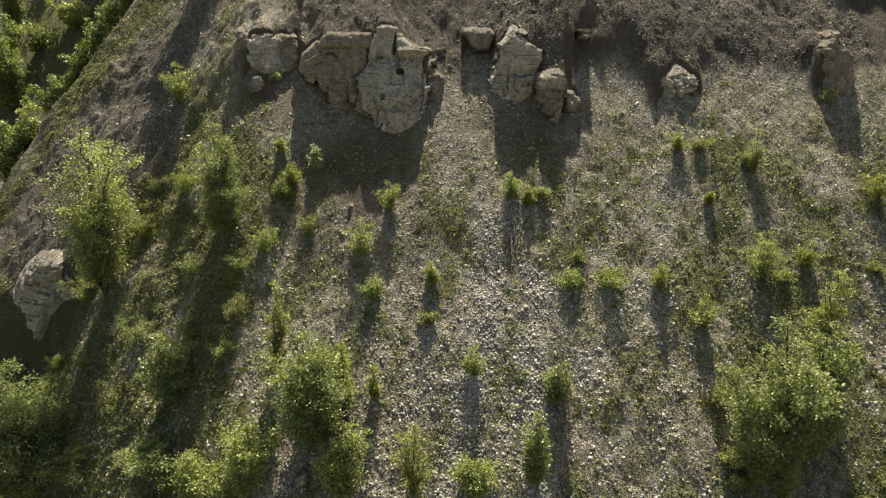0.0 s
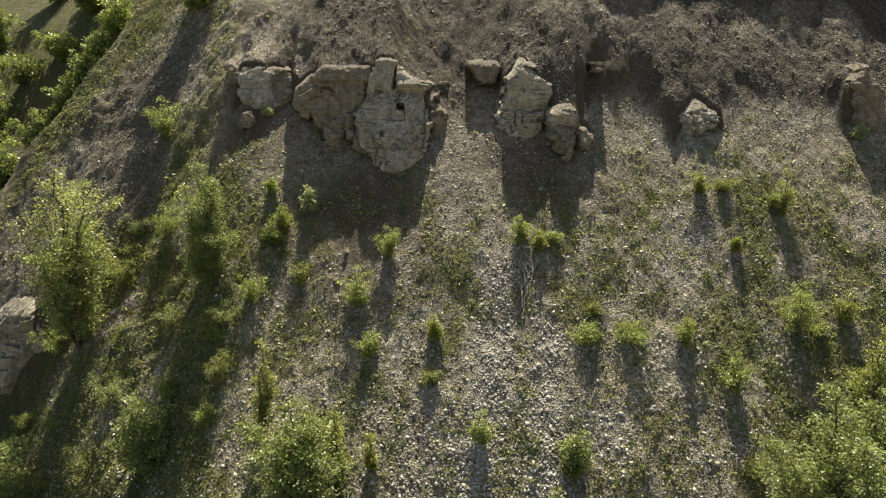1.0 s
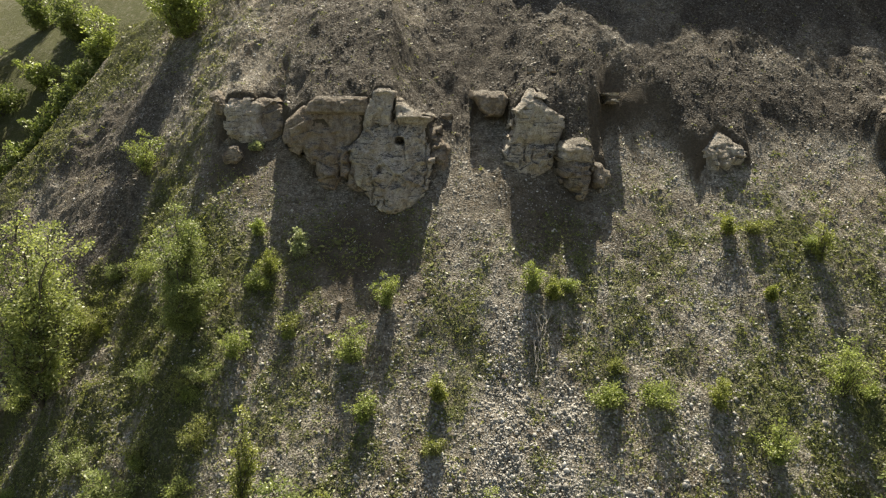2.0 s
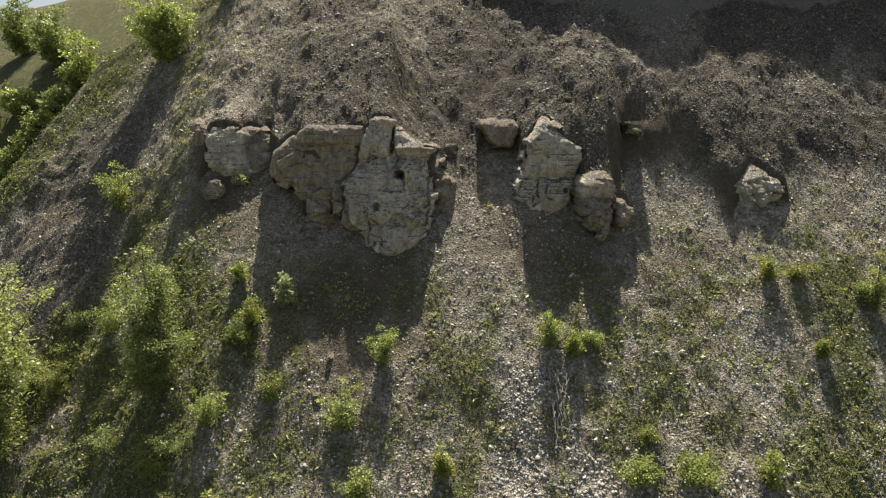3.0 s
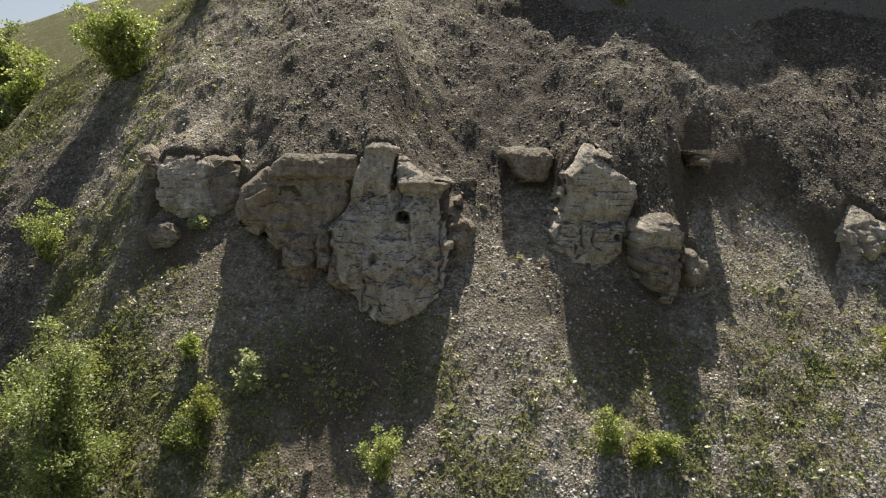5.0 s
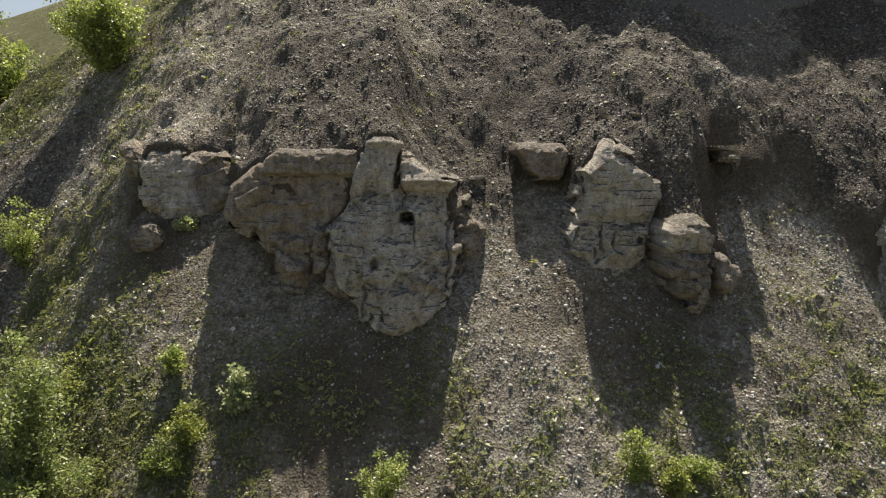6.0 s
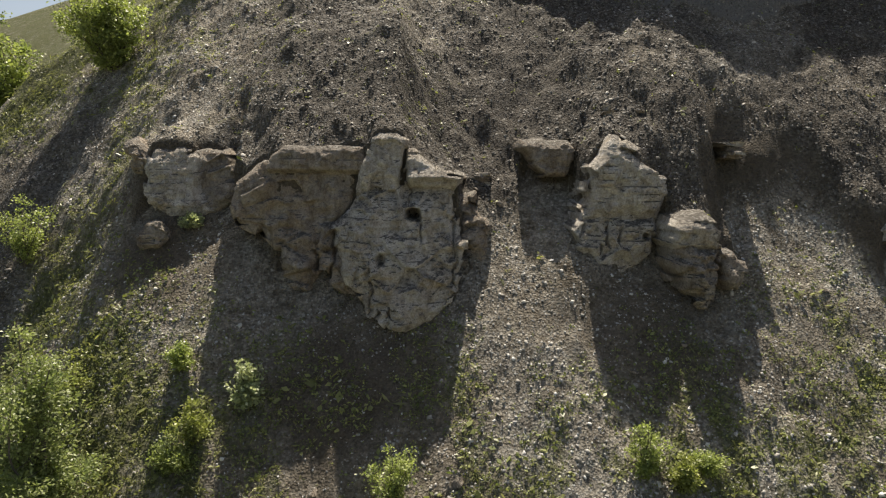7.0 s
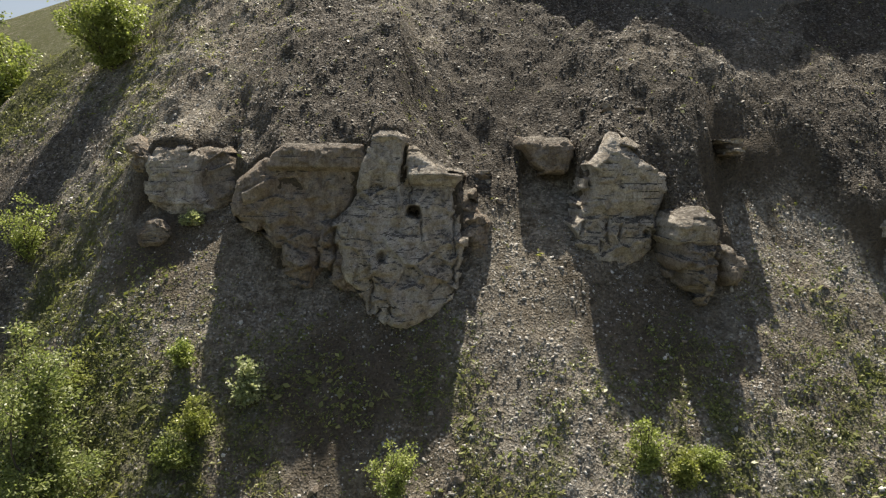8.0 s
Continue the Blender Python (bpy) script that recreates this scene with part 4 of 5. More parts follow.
def shrub(name, x, y, tall, wide, leaf_mat, label, category, seed, leaf=0.1, count=1500, stems=5, upright=0.5, broad=0.6, bare=0.15, group=""):
    """A bush of several stems: trunk, limbs with twigs, and a crown of single leaves."""
    rng = np.random.default_rng(seed)
    y = y - 0.3
    base = np.array([x, y, float(hill(x, y)) - 0.05])
    root = new(name)
    root.location = base
    spots, ways = [], []
    tall, radius, count = tall * (0.98 if tall > 2.6 else 0.8), wide * (0.5 if tall > 2.6 else 0.6), int(count * (2.5 if tall > 4 else 1.8 if tall > 2.6 else 1.5))
    stems = int(stems * 1.6)
    for s in range(stems):
        turn = rng.uniform(0, 2 * math.pi)
        reach = radius * (0.1 if s == 0 else rng.uniform(0.15, 0.9)) * (1.15 - upright * 0.4)
        top = tall * (1.0 if s == 0 else rng.uniform(0.42, 1.0) * (1 - 0.3 * (reach / radius) * (1 - upright)))
        t = np.linspace(0, 1, 9)
        bow = t ** (1.0 if upright < 0.5 else 1.4)
        line = np.stack([math.cos(turn) * reach * bow, math.sin(turn) * reach * bow, top * t ** 0.9], 1)
        line[1:-1] += rng.normal(0, 0.02 * tall, (7, 3))
        thick = 0.012 * tall * (1.4 if s == 0 else 0.8) + 0.006
        lines = [(line, thick, thick * 0.2)]
        twigs = max(6, int(count / stems / 46))
        for q in range(twigs):
            f = bare + (1.03 - bare) * rng.random() ** 0.9
            p = np.array([np.interp(f, t, line[:, i]) for i in range(3)])
            swing = rng.uniform(0, 2 * math.pi)
            slim = math.sin(math.pi * min(1, max(0.25, (f - bare * 0.6) / (1.05 - bare * 0.6)))) ** 0.6
            length = (0.14 + 0.34 * rng.random()) * radius * (slim + 0.08)
            rise = 0.2 + upright * 1.1 + rng.normal(0, 0.25)
            d = np.array([math.cos(swing), math.sin(swing), rise])
            d /= np.linalg.norm(d)
            end = p + d * length
            middle = (p + end) / 2 + rng.normal(0, 0.06 * length, 3)
            if q % 2 == 0 or count < 500:
                lines.append((np.array([p, middle, end]), thick * 0.35 * (1 - 0.5 * f), 0.003))
            # a dense clump of leaves round the twig's outer half, sparse ones along it
            k = max(5, int(46 * rng.uniform(0.5, 1.5) * (1.15 - 0.5 * f)))
            g = np.where(rng.random(k) < 0.75, rng.normal(0.85, 0.16, k), rng.uniform(0.1, 1.0, k))[:, None]
            puff = rng.normal(0, 1, (k, 3)) * [1, 1, 0.65] * (0.03 + 0.035 * radius ** 0.5 + 0.05 * length)
            spots.append(p + (end - p) * g + puff)
            out = puff / (np.linalg.norm(puff, axis=1)[:, None] + 1e-6)
            ways.append(0.6 * d[None] + 0.7 * out)
        part("limb" if s else "trunk", mesh_of("limb", *tubes(lines, 3), BARK, True), root)
    spots, ways = np.concatenate(spots), np.concatenate(ways)
    keep = spots[:, 2] > 0.05
    lv, lf = leaves(rng, spots[keep], ways[keep], leaf, broad)
    part("crown", mesh_of("crown", lv, lf, leaf_mat), root)
    return tagged(root, label, category, group)


WILLOWS = [(-9.3, 24.9, 4.6, 2.85), (-4.59, 18.75, 4.3, 3.9), (10.85, 17.35, 5.8, 4.2), (12.35, 17.9, 4.9, 3.0), (-16.61, 21.29, 4.6, 3.67), (-10.48, 20.86, 3.0, 2.3),
           (3.04, 17.45, 2.9, 1.4), (-10.60, 18.94, 1.9, 1.93), (4.06, 19.41, 2.1, 1.3), (-16.52, 20.24, 3.0, 3.9)]
for i, (x, y, tall, wide) in enumerate(WILLOWS):
    shrub("willow_bush", x, y, tall, wide, LEAF_DARK, "large dense green willow bush on the scree slope" if tall > 3.5 else "small green willow bush on the scree slope", "bush",
          400 + i, 0.105 if y < 22 else 0.075, int((1150 if y < 22 else 1500) * wide * tall ** 0.8), 10 if wide > 2 else 7, 0.3, 0.5, 0.05)
BIRCHES = [(-6.95, 17.42, 3.2, 2.84), (-3.46, 17.41, 2.9, 2.55), (-8.76, 17.82, 2.2, 2.05), (-3.37, 23.80, 1.9, 1.33), (-2.28, 25.07, 1.55, 0.93), (2.78, 25.25, 1.35, 0.8), (1.10, 17.25, 1.7, 1.89),
           (9.72, 21.06, 1.8, 1.18), (12.31, 22.46, 2.4, 1.5), (1.11, 20.06, 1.65, 0.87), (-12.92, 31.23, 2.5, 1.72), (6.42, 22.42, 0.9, 2.3), (4.88, 22.53, 0.9, 1.39), (-2.82, 22.43, 1.2, 1.03), (-7.34, 24.05, 1.4, 1.11), (-6.8, 25.8, 0.6, 0.9), (-7.1, 27.3, 0.7, 0.8)]
for i, (x, y, tall, wide) in enumerate(BIRCHES):
    shrub("birch_bush", x, y, tall, wide, LEAF_BRIGHT, "bright green young birch bush" if tall > 1.3 else "low spreading bright green bush", "bush",
          430 + i, 0.088 if y < 18.5 else 0.062, int(950 * wide * tall ** 0.7), 8 if wide > 1.3 else 6, 0.45, 0.65, 0.05)
POPLARS = [(-6.20, 20.57, 3.5, 1.36), (-3.59, 19.24, 2.9, 1.0), (-1.02, 17.24, 2.8, 1.6), (13.54, 19.83, 3.8, 1.8), (-2.53, 19.63, 1.7, 0.75), (11.05, 16.69, 3.2, 1.6),
           (13.08, 25.78, 2.3, 1.0), (10.09, 26.65, 1.2, 1.0), (14.18, 22.67, 1.5, 1.1), (-0.48, 22.77, 1.2, 0.8), (8.37, 22.19, 1.3, 1.0), (-6.48, 26.13, 1.05, 1.15), (17.83, 24.66, 1.3, 1.44), (10.89, 24.67, 0.9, 0.41), (3.5, 25.05, 0.95, 0.7)]
for i, (x, y, tall, wide) in enumerate(POPLARS):
    shrub("poplar_sapling", x, y, tall, wide, LEAF_YELLOW, "slender yellow-green poplar sapling" if tall > 1.6 else "small yellow-green poplar sapling", "sapling",
          460 + i, 0.068, int(800 * wide * tall ** 0.8), 5, 0.7, 0.6, 0.06)
shrub("silver_poplar", -14.74, 25.32, 7.3, 5.4, LEAF_SILVER, "tall silvery young poplar growing beside a cliff block", "tree", 490, 0.105, 11000, 11, 0.7, 0.6, 0.05)
for i, (x, y, tall, wide) in enumerate([(-5.51, 26.56, 1.35, 1.0), (17.22, 28.27, 0.8, 0.6), (5.71, 36.19, 0.45, 0.64), (-7.84, 30.3, 0.35, 0.6)]):
    shrub("whitebeam_shrub", x, y, tall, wide, LEAF_WHITE, "small shrub with pale silvery leaves on bare scree", "shrub", 500 + i, 0.085, int(330 * wide), 5, 0.5, 0.75)
shrub("hazel_bush", -12.9, 37.1, 3.0, 3.5, LEAF_BRIGHT, "broad bright green bush on the crest of the spur", "bush", 520, 0.105, 8500, 9, 0.3, 0.65, 0.03)
GULLY = [(-21.71, 32.59, 3.4, 3.3), (-26.54, 39.57, 5.4, 3.6), (-21.86, 34.52, 3.2, 2.8), (-21.02, 35.68, 2.8, 2.5), (-19.59, 36.88, 2.4, 2.1), (-18.77, 38.37, 2.2, 2.0), (-19.73, 38.80, 2.6, 2.2), (-28.66, 45.03, 4.6, 4.0), (-24.08, 43.53, 3.0, 2.6),
         (-23.27, 46.41, 4.0, 4.6), (-26.99, 49.38, 4.3, 4.2), (-19.3, 37.4, 2.4, 1.9), (-18.4, 39.0, 2.2, 2.1), (-20.4, 36.2, 2.5, 1.9), (-17.5, 39.6, 4.2, 3.4), (-19.6, 39.8, 3.2, 3.0), (-10.37, 39.2, 1.1, 0.9), (-21.4, 34.0, 2.4, 2.4), (-27.69, 42.11, 3.9, 3.4), (-26.07, 42.74, 2.8, 3.0)]
for i, (x, y, tall, wide) in enumerate(GULLY):
    mat = (LEAF_DARK, LEAF_WOOD, LEAF_BRIGHT, LEAF_YELLOW)[(i * 5 + i // 3) % 4]
    beyond = ((x + 24.4) * 7.0 - (y - 33.6) * 5.9) / 9.15 - 2.2
    push = max(0.0, beyond + 2.4) if x < -14 else 0.0
    x, y, tall = x - 0.765 * push, y + 0.645 * push, tall * (1.0 if push else 0.85)
    shrub("gully_tree", x, y, tall, wide, mat, "bushy green tree crowding the wooded gully", "tree", 530 + i, 0.14, int(400 * wide * tall ** 0.7), 7, 0.55, 0.65, 0.05, "trees in the gully")


# ---- low bushes on the overgrown parts ----
rng = np.random.default_rng(77)
made = 0
while made < 74:
    x, y = rng.uniform(-19, 17 if made < 46 else -5), rng.uniform(16.5, 30)
    want = float(green_cover(x, y))
    if rng.random() < (want - 0.3) * 1.6 and not (-5.5 < x < -0.5 and y > 24.5) and y < 27.5 + 0.25 * max(0, -x - 6):
        tall = rng.uniform(0.4, 1.1) * (1.5 if x < -6 else 0.9)
        shrub("low_bush", x, y, tall, tall * rng.uniform(0.9, 1.5), (LEAF_BRIGHT, LEAF_DARK, DRY_LEAF, LEAF_BRIGHT, LEAF_YELLOW, DRY_LEAF)[made % 6], "low leafy bush among herbs and stones", "bush", 900 + made, 0.052, int(560 * tall), 5, 0.4, 0.6, 0.05, "low bushes")
        made += 1


# ---- loose stones and low plants ----
def scatter(rng, n, low, high):
    """Random places over a stretch of the plan."""
    x, y = rng.uniform(low[0], high[0], n), rng.uniform(low[1], high[1], n)
    return x, y


def slope_frame(x, y):
    e = 0.06
    z = hill(x, y)
    dx, dy = (hill(x + e, y) - z) / e, (hill(x, y + e) - z) / e
    normal = np.stack([-dx, -dy, np.ones_like(dx)], 1)
    normal /= np.linalg.norm(normal, axis=1)[:, None]
    return z, normal


def stones(name, rng, x, y, size, material, label, flat=0.4, lift=0.02):
    """Angular chips lying on the slope, each an uneven box of eight corners."""
    n = len(x)
    z, normal = slope_frame(x, y)
    normal = normal + rng.normal(0, 0.42, (n, 3))
    normal /= np.linalg.norm(normal, axis=1)[:, None]
    a = np.cross(normal, rng.normal(0, 1, (n, 3)))
    a /= np.linalg.norm(a, axis=1)[:, None]
    b = np.cross(normal, a)
    corners = np.array([[-1, -1, -1], [1, -1, -1], [1, 1, -1], [-1, 1, -1], [-1, -1, 1], [1, -1, 1], [1, 1, 1], [-1, 1, 1]], float)
    c = corners[None] * rng.uniform(0.45, 1.1, (n, 8, 3))
    c[:, 4:, :2] *= 0.8
    ratio = rng.uniform(0.5, 1.0, n)
    thick = flat * rng.uniform(0.5, 1.3, n)
    c = c * np.stack([size, size * ratio, size * thick], 1)[:, None, :] * 0.5
    at = np.stack([x, y, z], 1) + normal * (size * thick * lift)[:, None]
    verts = at[:, None, :] + c[:, :, :1] * a[:, None, :] + c[:, :, 1:2] * b[:, None, :] + c[:, :, 2:] * normal[:, None, :]
    box = np.array([[4, 5, 6, 7], [0, 1, 5, 4], [1, 2, 6, 5], [2, 3, 7, 6], [3, 0, 4, 7]])
    faces = (np.arange(n)[:, None, None] * 8 + box[None]).reshape(-1, 4)
    return tagged(new(name, mesh_of(name, verts.reshape(-1, 3), faces, material)), label, "scree", kind="stuff")


def grit(name, rng, x, y, size, material, label):
    """Small sharp chips: four corners on the ground and a skewed top."""
    n = len(x)
    z, normal = slope_frame(x, y)
    normal = normal + rng.normal(0, 0.2, (n, 3))
    normal /= np.linalg.norm(normal, axis=1)[:, None]
    a = np.cross(normal, rng.normal(0, 1, (n, 3)))
    a /= np.linalg.norm(a, axis=1)[:, None]
    b = np.cross(normal, a)
    r = rng.uniform(0.3, 0.65, (n, 4)) * size[:, None]
    at = np.stack([x, y, z], 1) - normal * (size * 0.08)[:, None]
    top = at + normal * (size * rng.uniform(0.15, 0.42, n))[:, None] + a * (size * rng.uniform(-0.3, 0.3, n))[:, None] + b * (size * rng.uniform(-0.3, 0.3, n))[:, None]
    verts = np.stack([at + a * r[:, :1], at + b * r[:, 1:2] * 0.8, at - a * r[:, 2:3], at - b * r[:, 3:] * 0.8, top], 1)
    sides = np.array([[0, 1, 4], [1, 2, 4], [2, 3, 4], [3, 0, 4]])
    faces = (np.arange(n)[:, None, None] * 5 + sides[None]).reshape(-1, 3)
    return tagged(new(name, mesh_of(name, verts.reshape(-1, 3), faces, material)), label, "gravel", kind="stuff")


def too_steep(x, y):
    """Bare earth walls on which nothing loose lies."""
    return (hill(x, y + 0.06, False) - hill(x, y - 0.06, False)) / 0.12 > 1.6


def in_rock_way(x, y):
    """Places taken up by the outcrops."""
    lip, drop = np.interp(x, RIM_X, RIM_Y), np.interp(x, RIM_X, RIM_DROP)
    return ((drop > 0.6) & (y > lip - 0.9) & (y < lip + 0.15)) | (too_steep(x, y) & (y > 26) & (y < 34))


rng = np.random.default_rng(11)
x, y = scatter(rng, 135000, (-21, 15.5), (20, 37.5))
cover = green_cover(x, y)
clump = fractal(x * 0.9, y * 0.55, seed=91) + 0.6 * fractal(x * 2.8, y * 2.0, seed=93)
keep = (rng.random(len(x)) < np.clip(0.8 - 0.5 * cover, 0.15, 1) * np.clip(0.6 + 0.9 * clump, 0.06, 1.2) * (1 - 0.75 * earth_shade_patch(x, y))) & ~in_rock_way(x, y)
x, y = x[keep], y[keep]
upper = ((y + 0.5 * fractal(x, y, seed=95) > np.interp(x, RIM_X, RIM_Y)) & (rng.random(len(x)) > 0.4 * pale_wash(x, y) + 0.5 * ease(-x, 4, 9))) | (rng.random(len(x)) < 0.7 * spur(x, y))
size = np.clip(0.056 * np.exp(rng.normal(0, 0.42, len(x))), 0.028, 0.15) * (1 + 0.45 * (1 - ease(y, 20, 25)))
stones("scree", rng, x[~upper], y[~upper], size[~upper], CHIPS, "loose grey shale chips scattered over the slope")
stones("rubble", rng, x[upper], y[upper], size[upper] * 1.1, CLODS, "brown-grey marl clods and chips on the upper slope", 0.32, 0.0)
x, y = scatter(rng, 60000, (-2, 15.5), (6, 24.5))
keep = rng.random(len(x)) < 0.45 * (bell(x, 1.9 + 0.25 * (y - 23.5), 0.6) + bell(x, 3.4 + 0.1 * (y - 20), 0.5) * (y < 22.5) + 0.5 * bell(x, 0.6, 1.8) * (y < 20.5))
stones("scree_chute", rng, x[keep], y[keep], np.clip(0.056 * np.exp(rng.normal(0, 0.42, keep.sum())), 0.025, 0.16), CHIPS, "pale broken limestone filling a run down the slope", 0.45, 0.12)


x, y = scatter(rng, 240000, (-20, 15.5), (19, 37))
clump = fractal(x * 0.7, y * 0.5, seed=96) + 0.6 * fractal(x * 2.2, y * 1.8, seed=97)
keep = (rng.random(len(x)) < np.clip(0.7 - 0.6 * green_cover(x, y) + 0.3 * clump, 0.08, 1) * (1 - 0.8 * earth_shade_patch(x, y))) & ~in_rock_way(x, y)
x, y = x[keep], y[keep]
upper = ((y + 0.5 * fractal(x, y, seed=95) > np.interp(x, RIM_X, RIM_Y)) & (rng.random(len(x)) > 0.4 * pale_wash(x, y) + 0.5 * ease(-x, 4, 9))) | (rng.random(len(x)) < 0.7 * spur(x, y))
size = np.clip(0.038 * np.exp(rng.normal(0, 0.4, len(x))), 0.015, 0.1) * (1 + 0.5 * (1 - ease(y, 20, 25)))
grit("gravel", rng, x[~upper], y[~upper], size[~upper], CHIPS, "fine grey shale gravel covering the slope")
grit("dark_gravel", rng, x[upper], y[upper], size[upper] * 1.25, CLODS, "fine brown-grey marl gravel above the scarp")


def herbs(name, rng, x, y, size, count, material, label, category, upright, broad, lie):
    """Low plants, each a tuft of leaves spreading from one root."""
    n = len(x)
    z, normal = slope_frame(x, y)
    root = np.repeat(np.stack([x, y, z], 1), count, 0)
    way = rng.normal(0, 1, (n * count, 3)) * [1, 1, 0.5] + np.repeat(normal, count, 0) * 0.5 + [0, 0, upright]
    way /= np.linalg.norm(way, axis=1)[:, None]
    flat = np.repeat(normal, count, 0)
    way = way - 0.55 * (way * flat).sum(1)[:, None] * flat
    big = np.repeat(size, count) * rng.uniform(0.6, 1.3, n * count)
    at = root + way * (big * rng.uniform(0, 1.1, n * count))[:, None]
    v, f = leaves(rng, at, way, 1.0, broad, 0.0)
    v = v.reshape(-1, 4, 3)
    v = at[:, None, :] + (v - at[:, None, :]) * big[:, None, None]
    away = ((v - root[:, None, :]) * flat[:, None, :]).sum(2, keepdims=True)
    v = v - (1 - lie) * away * flat[:, None, :] + 0.012 * flat[:, None, :]
    return tagged(new(name, mesh_of(name, v.reshape(-1, 3), f, material)), label, category, kind="stuff")


x, y = scatter(rng, 72000, (-21, 15.5), (20, 38))
keep = (rng.random(len(x)) < np.clip(green_cover(x, y) * 1.25 - 0.06, 0.03, 0.95)) & ~in_rock_way(x, y)
x, y = x[keep], y[keep]
herbs("herbs", rng, x, y, 0.058 * np.exp(rng.normal(0, 0.4, len(x))), 5, DRY_LEAF, "low green herbs rooted between the stones", "herbs", 0.05, 0.6, 0.45)
# rosettes in small groups
x, y = scatter(rng, 6500, (-21, 15.8), (20, 29))
keep = (rng.random(len(x)) < np.clip(green_cover(x, y) * 1.1 + 0.2 * ease(x, 4, 8) + 0.08 * bell(x, 0.5, 1.5) - 0.1, 0.0, 0.8)) & ~in_rock_way(x, y)
many = rng.integers(4, 20, keep.sum())
x, y = np.repeat(x[keep], many), np.repeat(y[keep], many)
x, y = x + rng.normal(0, 0.19, len(x)), y + rng.normal(0, 0.15, len(x))
herbs("rosettes", rng, x, y, 0.042 * np.exp(rng.normal(0, 0.4, len(x))), 4, LEAF_HERB, "small bright green leafy plants in loose groups", "herbs", 0.35, 0.6, 0.75)
x, y = scatter(rng, 70000, (-24, 15.5), (18, 46))
keep = (rng.random(len(x)) < np.clip(green_cover(x, y) * 1.3 - 0.45, 0.0, 0.9)) & ~in_rock_way(x, y)
x, y = x[keep], y[keep]
herbs("grass", rng, x, y, 0.10 * np.exp(rng.normal(0, 0.35, len(x))), 6, GRASS, "thin yellow-green grass on the overgrown slope", "grass", 0.5, 0.2, 0.75)


# ---- single stones, ledges and dead wood ----
def boulder(x, y, size, material, label, seed, flat=0.5, sink=0.3, name="loose_stone", group="loose stones"):
    """An angular stone cut by random planes."""
    rng = np.random.default_rng(seed)
    bm = bmesh.new()
    bmesh.ops.create_icosphere(bm, subdivisions=2, radius=1.0)
    for k in range(12):
        n = Vector(rng.normal(0, 1, 3)).normalized()
        d = rng.uniform(0.35, 0.7)
        for v in bm.verts:
            over = v.co.dot(n) - d
            if over > 0:
                v.co -= n * over
    for v in bm.verts:
        v.co = Vector((v.co.x * size * 0.5, v.co.y * size * 0.5 * 0.8, v.co.z * size * 0.5 * flat)) + Vector(rng.normal(0, 0.012 * size, 3))
    me = bpy.data.meshes.new(name)
    bm.to_mesh(me)
    bm.free()
    me.materials.append(material)
    ob = new(name, me)
    ob.matrix_world = pose(x, y, float(hill(x, y)) + size * flat * (0.5 - sink), rng.uniform(20, 45), rng.uniform(-12, 12), rng.uniform(-70, 70))
    return tagged(ob, label, "stone", group)


BIG_STONES = [(-4.9, 17.6, 0.95), (10.73, 22.84, 0.32), (-0.95, 25.0, 0.36), (4.3, 27.1, 0.26), (3.0, 26.6, 0.3), (1.7, 23.0, 0.3), (-6.6, 25.2, 0.3), (-9.8, 27.4, 0.35), (-4.2, 24.2, 0.42),
              (2.4, 21.6, 0.3), (0.4, 21.2, 0.28), (6.3, 20.3, 0.3), (-10.4, 27.9, 0.3), (5.6, 22.6, 0.27), (-0.6, 30.4, 0.4), (0.3, 29.9, 0.35), (8.0, 27.9, 0.3), (-3.6, 21.0, 0.3), (4.4, 24.7, 0.26), (-3.9, 25.0, 0.5)]
for i, (x, y, size) in enumerate(BIG_STONES):
    boulder(x, y, size, BROWN_STONE, "pale angular boulder at the foot of willow bushes" if size > 0.8 else "pale angular limestone piece lying on the scree", 600 + i)


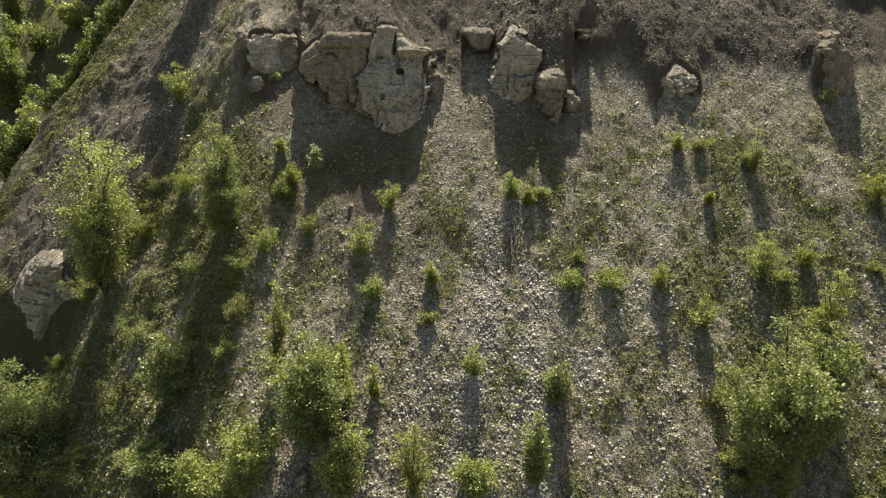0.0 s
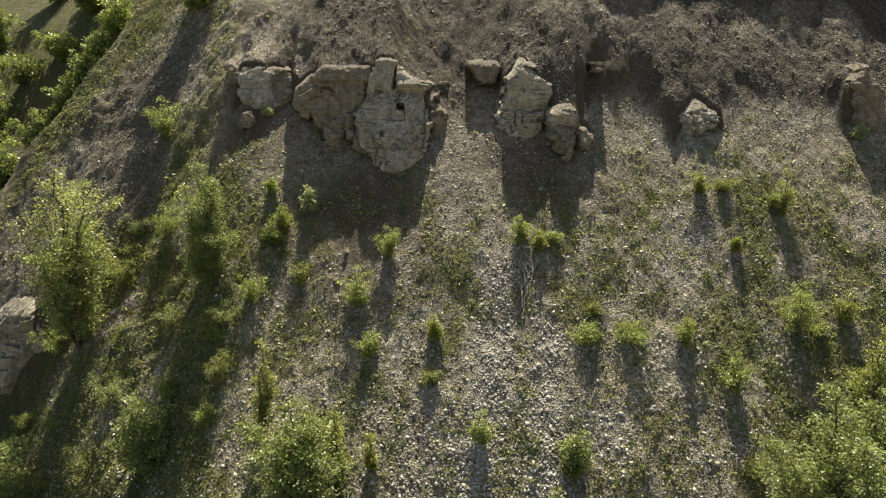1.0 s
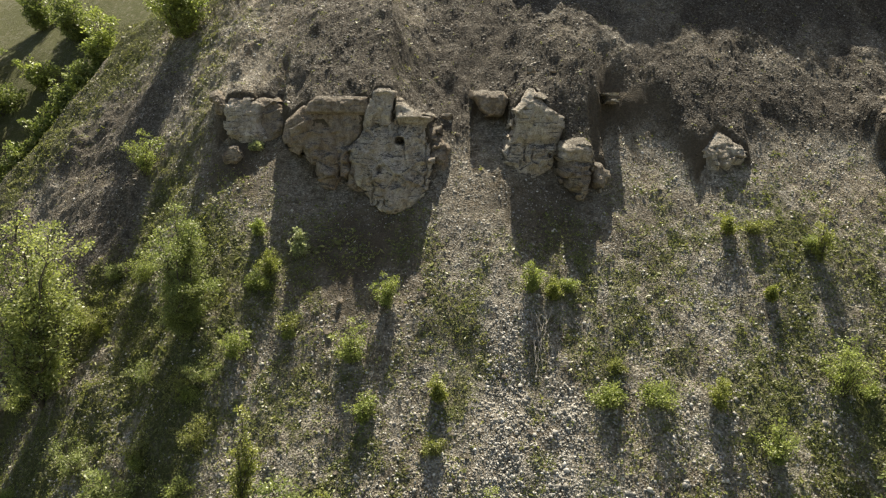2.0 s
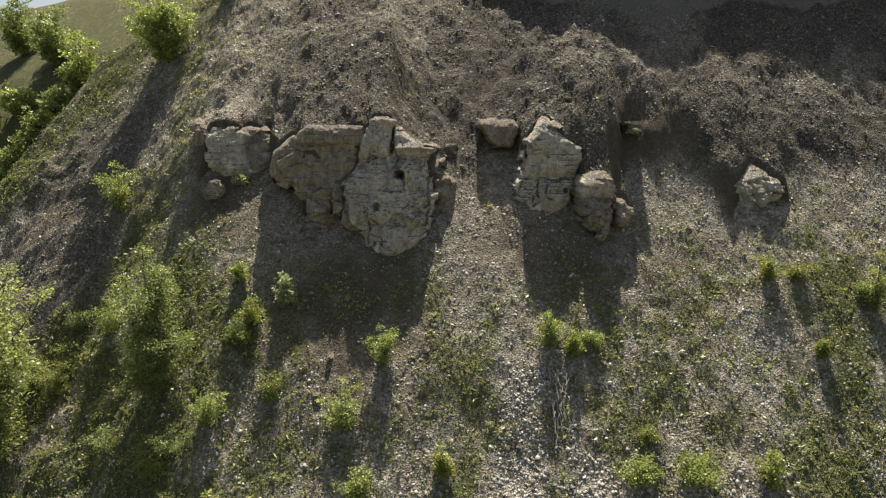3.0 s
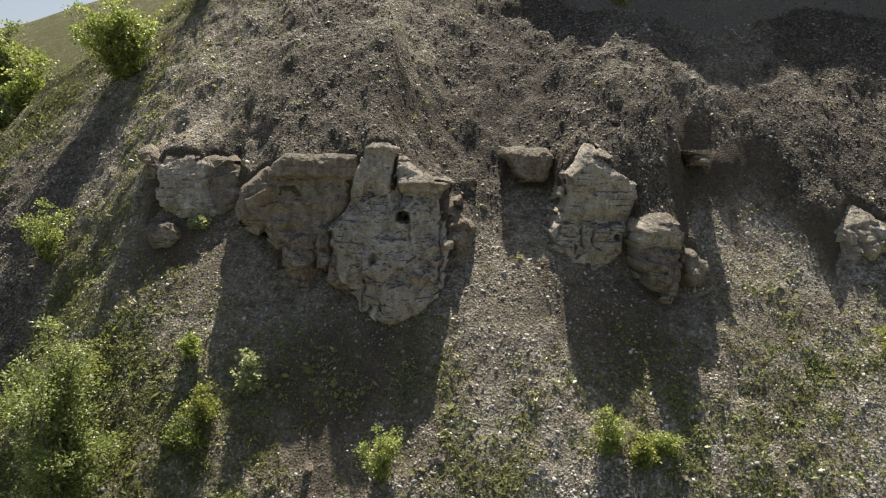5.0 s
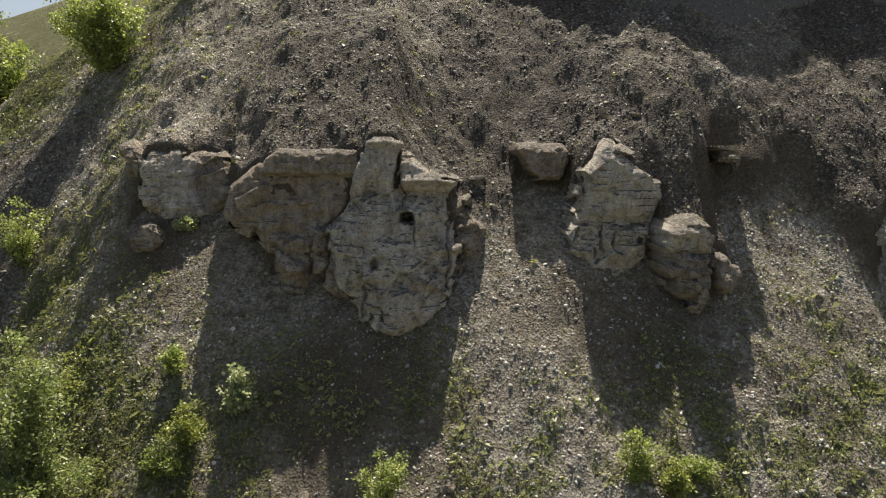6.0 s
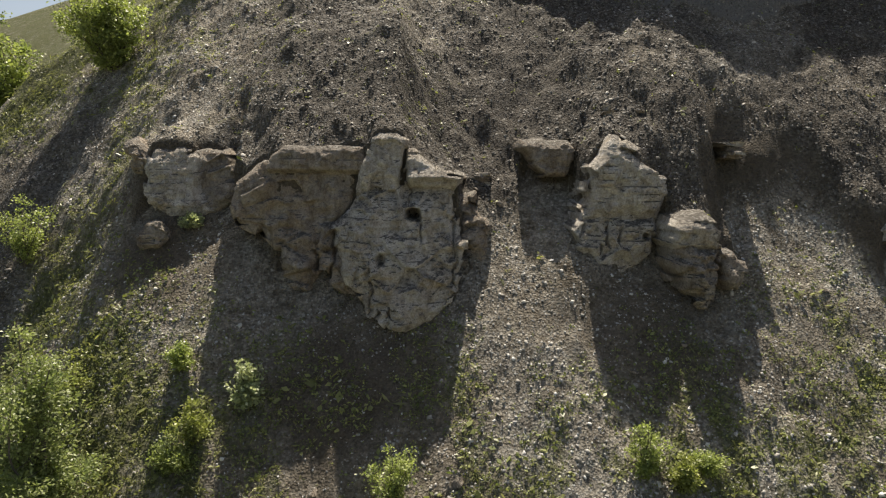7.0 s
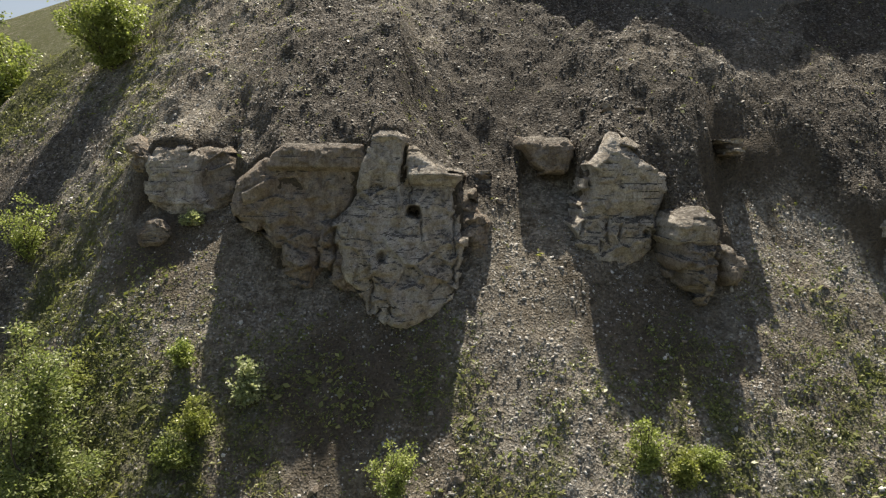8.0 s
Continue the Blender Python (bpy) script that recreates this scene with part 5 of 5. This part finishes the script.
def ledge(x, y, z, wide, seed, beds=4):
    """A short stack of thin limestone beds sticking out of the scree."""
    rng = np.random.default_rng(seed)
    root = new("rock_ledge")
    root.location = (x, y, z)
    level = -0.08
    for k in range(beds):
        high, w, deep = rng.uniform(0.07, 0.15), wide * rng.uniform(0.6, 1.05), rng.uniform(0.9, 1.2)
        bm = bmesh.new()
        bmesh.ops.create_cube(bm, size=1.0)
        bmesh.ops.subdivide_edges(bm, edges=bm.edges[:], cuts=6, use_grid_fill=True)
        for v in bm.verts:
            taper = 1 - 0.35 * rng.random() * (abs(v.co.x) > 0.49)
            v.co = Vector((v.co.x * w * taper, v.co.y * deep, v.co.z * high * (1.0 - 0.5 * abs(v.co.x))))
            n = noise.noise_vector(v.co * 4.0 + Vector((seed, k, 0))) + 0.6 * noise.noise_vector(v.co * 9.0 + Vector((k, seed, 0)))
            v.co += Vector((n.x * 0.09, n.y * 0.12, n.z * 0.035))
        me = bpy.data.meshes.new("slab")
        bm.to_mesh(me)
        bm.free()
        me.materials.append(LIMESTONE if k % 2 else BROWN_STONE)
        slab = part("slab", me, root)
        slab.location = (rng.uniform(-0.12, 0.12) * wide, rng.uniform(-0.1, 0.12) + 0.45, level + high / 2)
        level += high
    return tagged(root, "thin limestone beds sticking out of the scree", "rock ledge", "rock ledges")


for i, (x, y, z, wide) in enumerate([(6.45, 29.85, 10.2, 0.7), (5.57, 30.1, 10.3, 0.4), (4.18, 30.9, 11.2, 0.5), (3.34, 30.9, 11.15, 0.35), (4.85, 30.9, 11.15, 0.4), (-0.1, 30.4, 9.3, 0.5), (9.0, 30.5, 10.0, 0.6)]):
    ledge(x, y, z, wide, 700 + i)


def dead_branch(x, y, seed):
    rng = np.random.default_rng(seed)
    root = new("dead_branch")
    root.location = (x, y, float(hill(x, y)) + 0.06)
    for k in range(9):
        d = np.array([rng.normal(0, 0.35), -0.72, -0.75]) * rng.uniform(0.5, 1.3)
        p = rng.normal(0, 0.12, 3) * [1.5, 1, 0.6]
        t = np.linspace(0, 1, 6)[:, None]
        line = (p + d * t + rng.normal(0, 0.03, (6, 3)) + [0, 0, 0.05], 0.022, 0.006)
        part("twig", mesh_of("twig", *tubes([line], 5), DEAD_WOOD, True), root)
    return tagged(root, "bleached dead branches lying on pale scree", "branch")


dead_branch(2.75, 23.75, 800)
dead_branch(2.9, 24.4, 801)
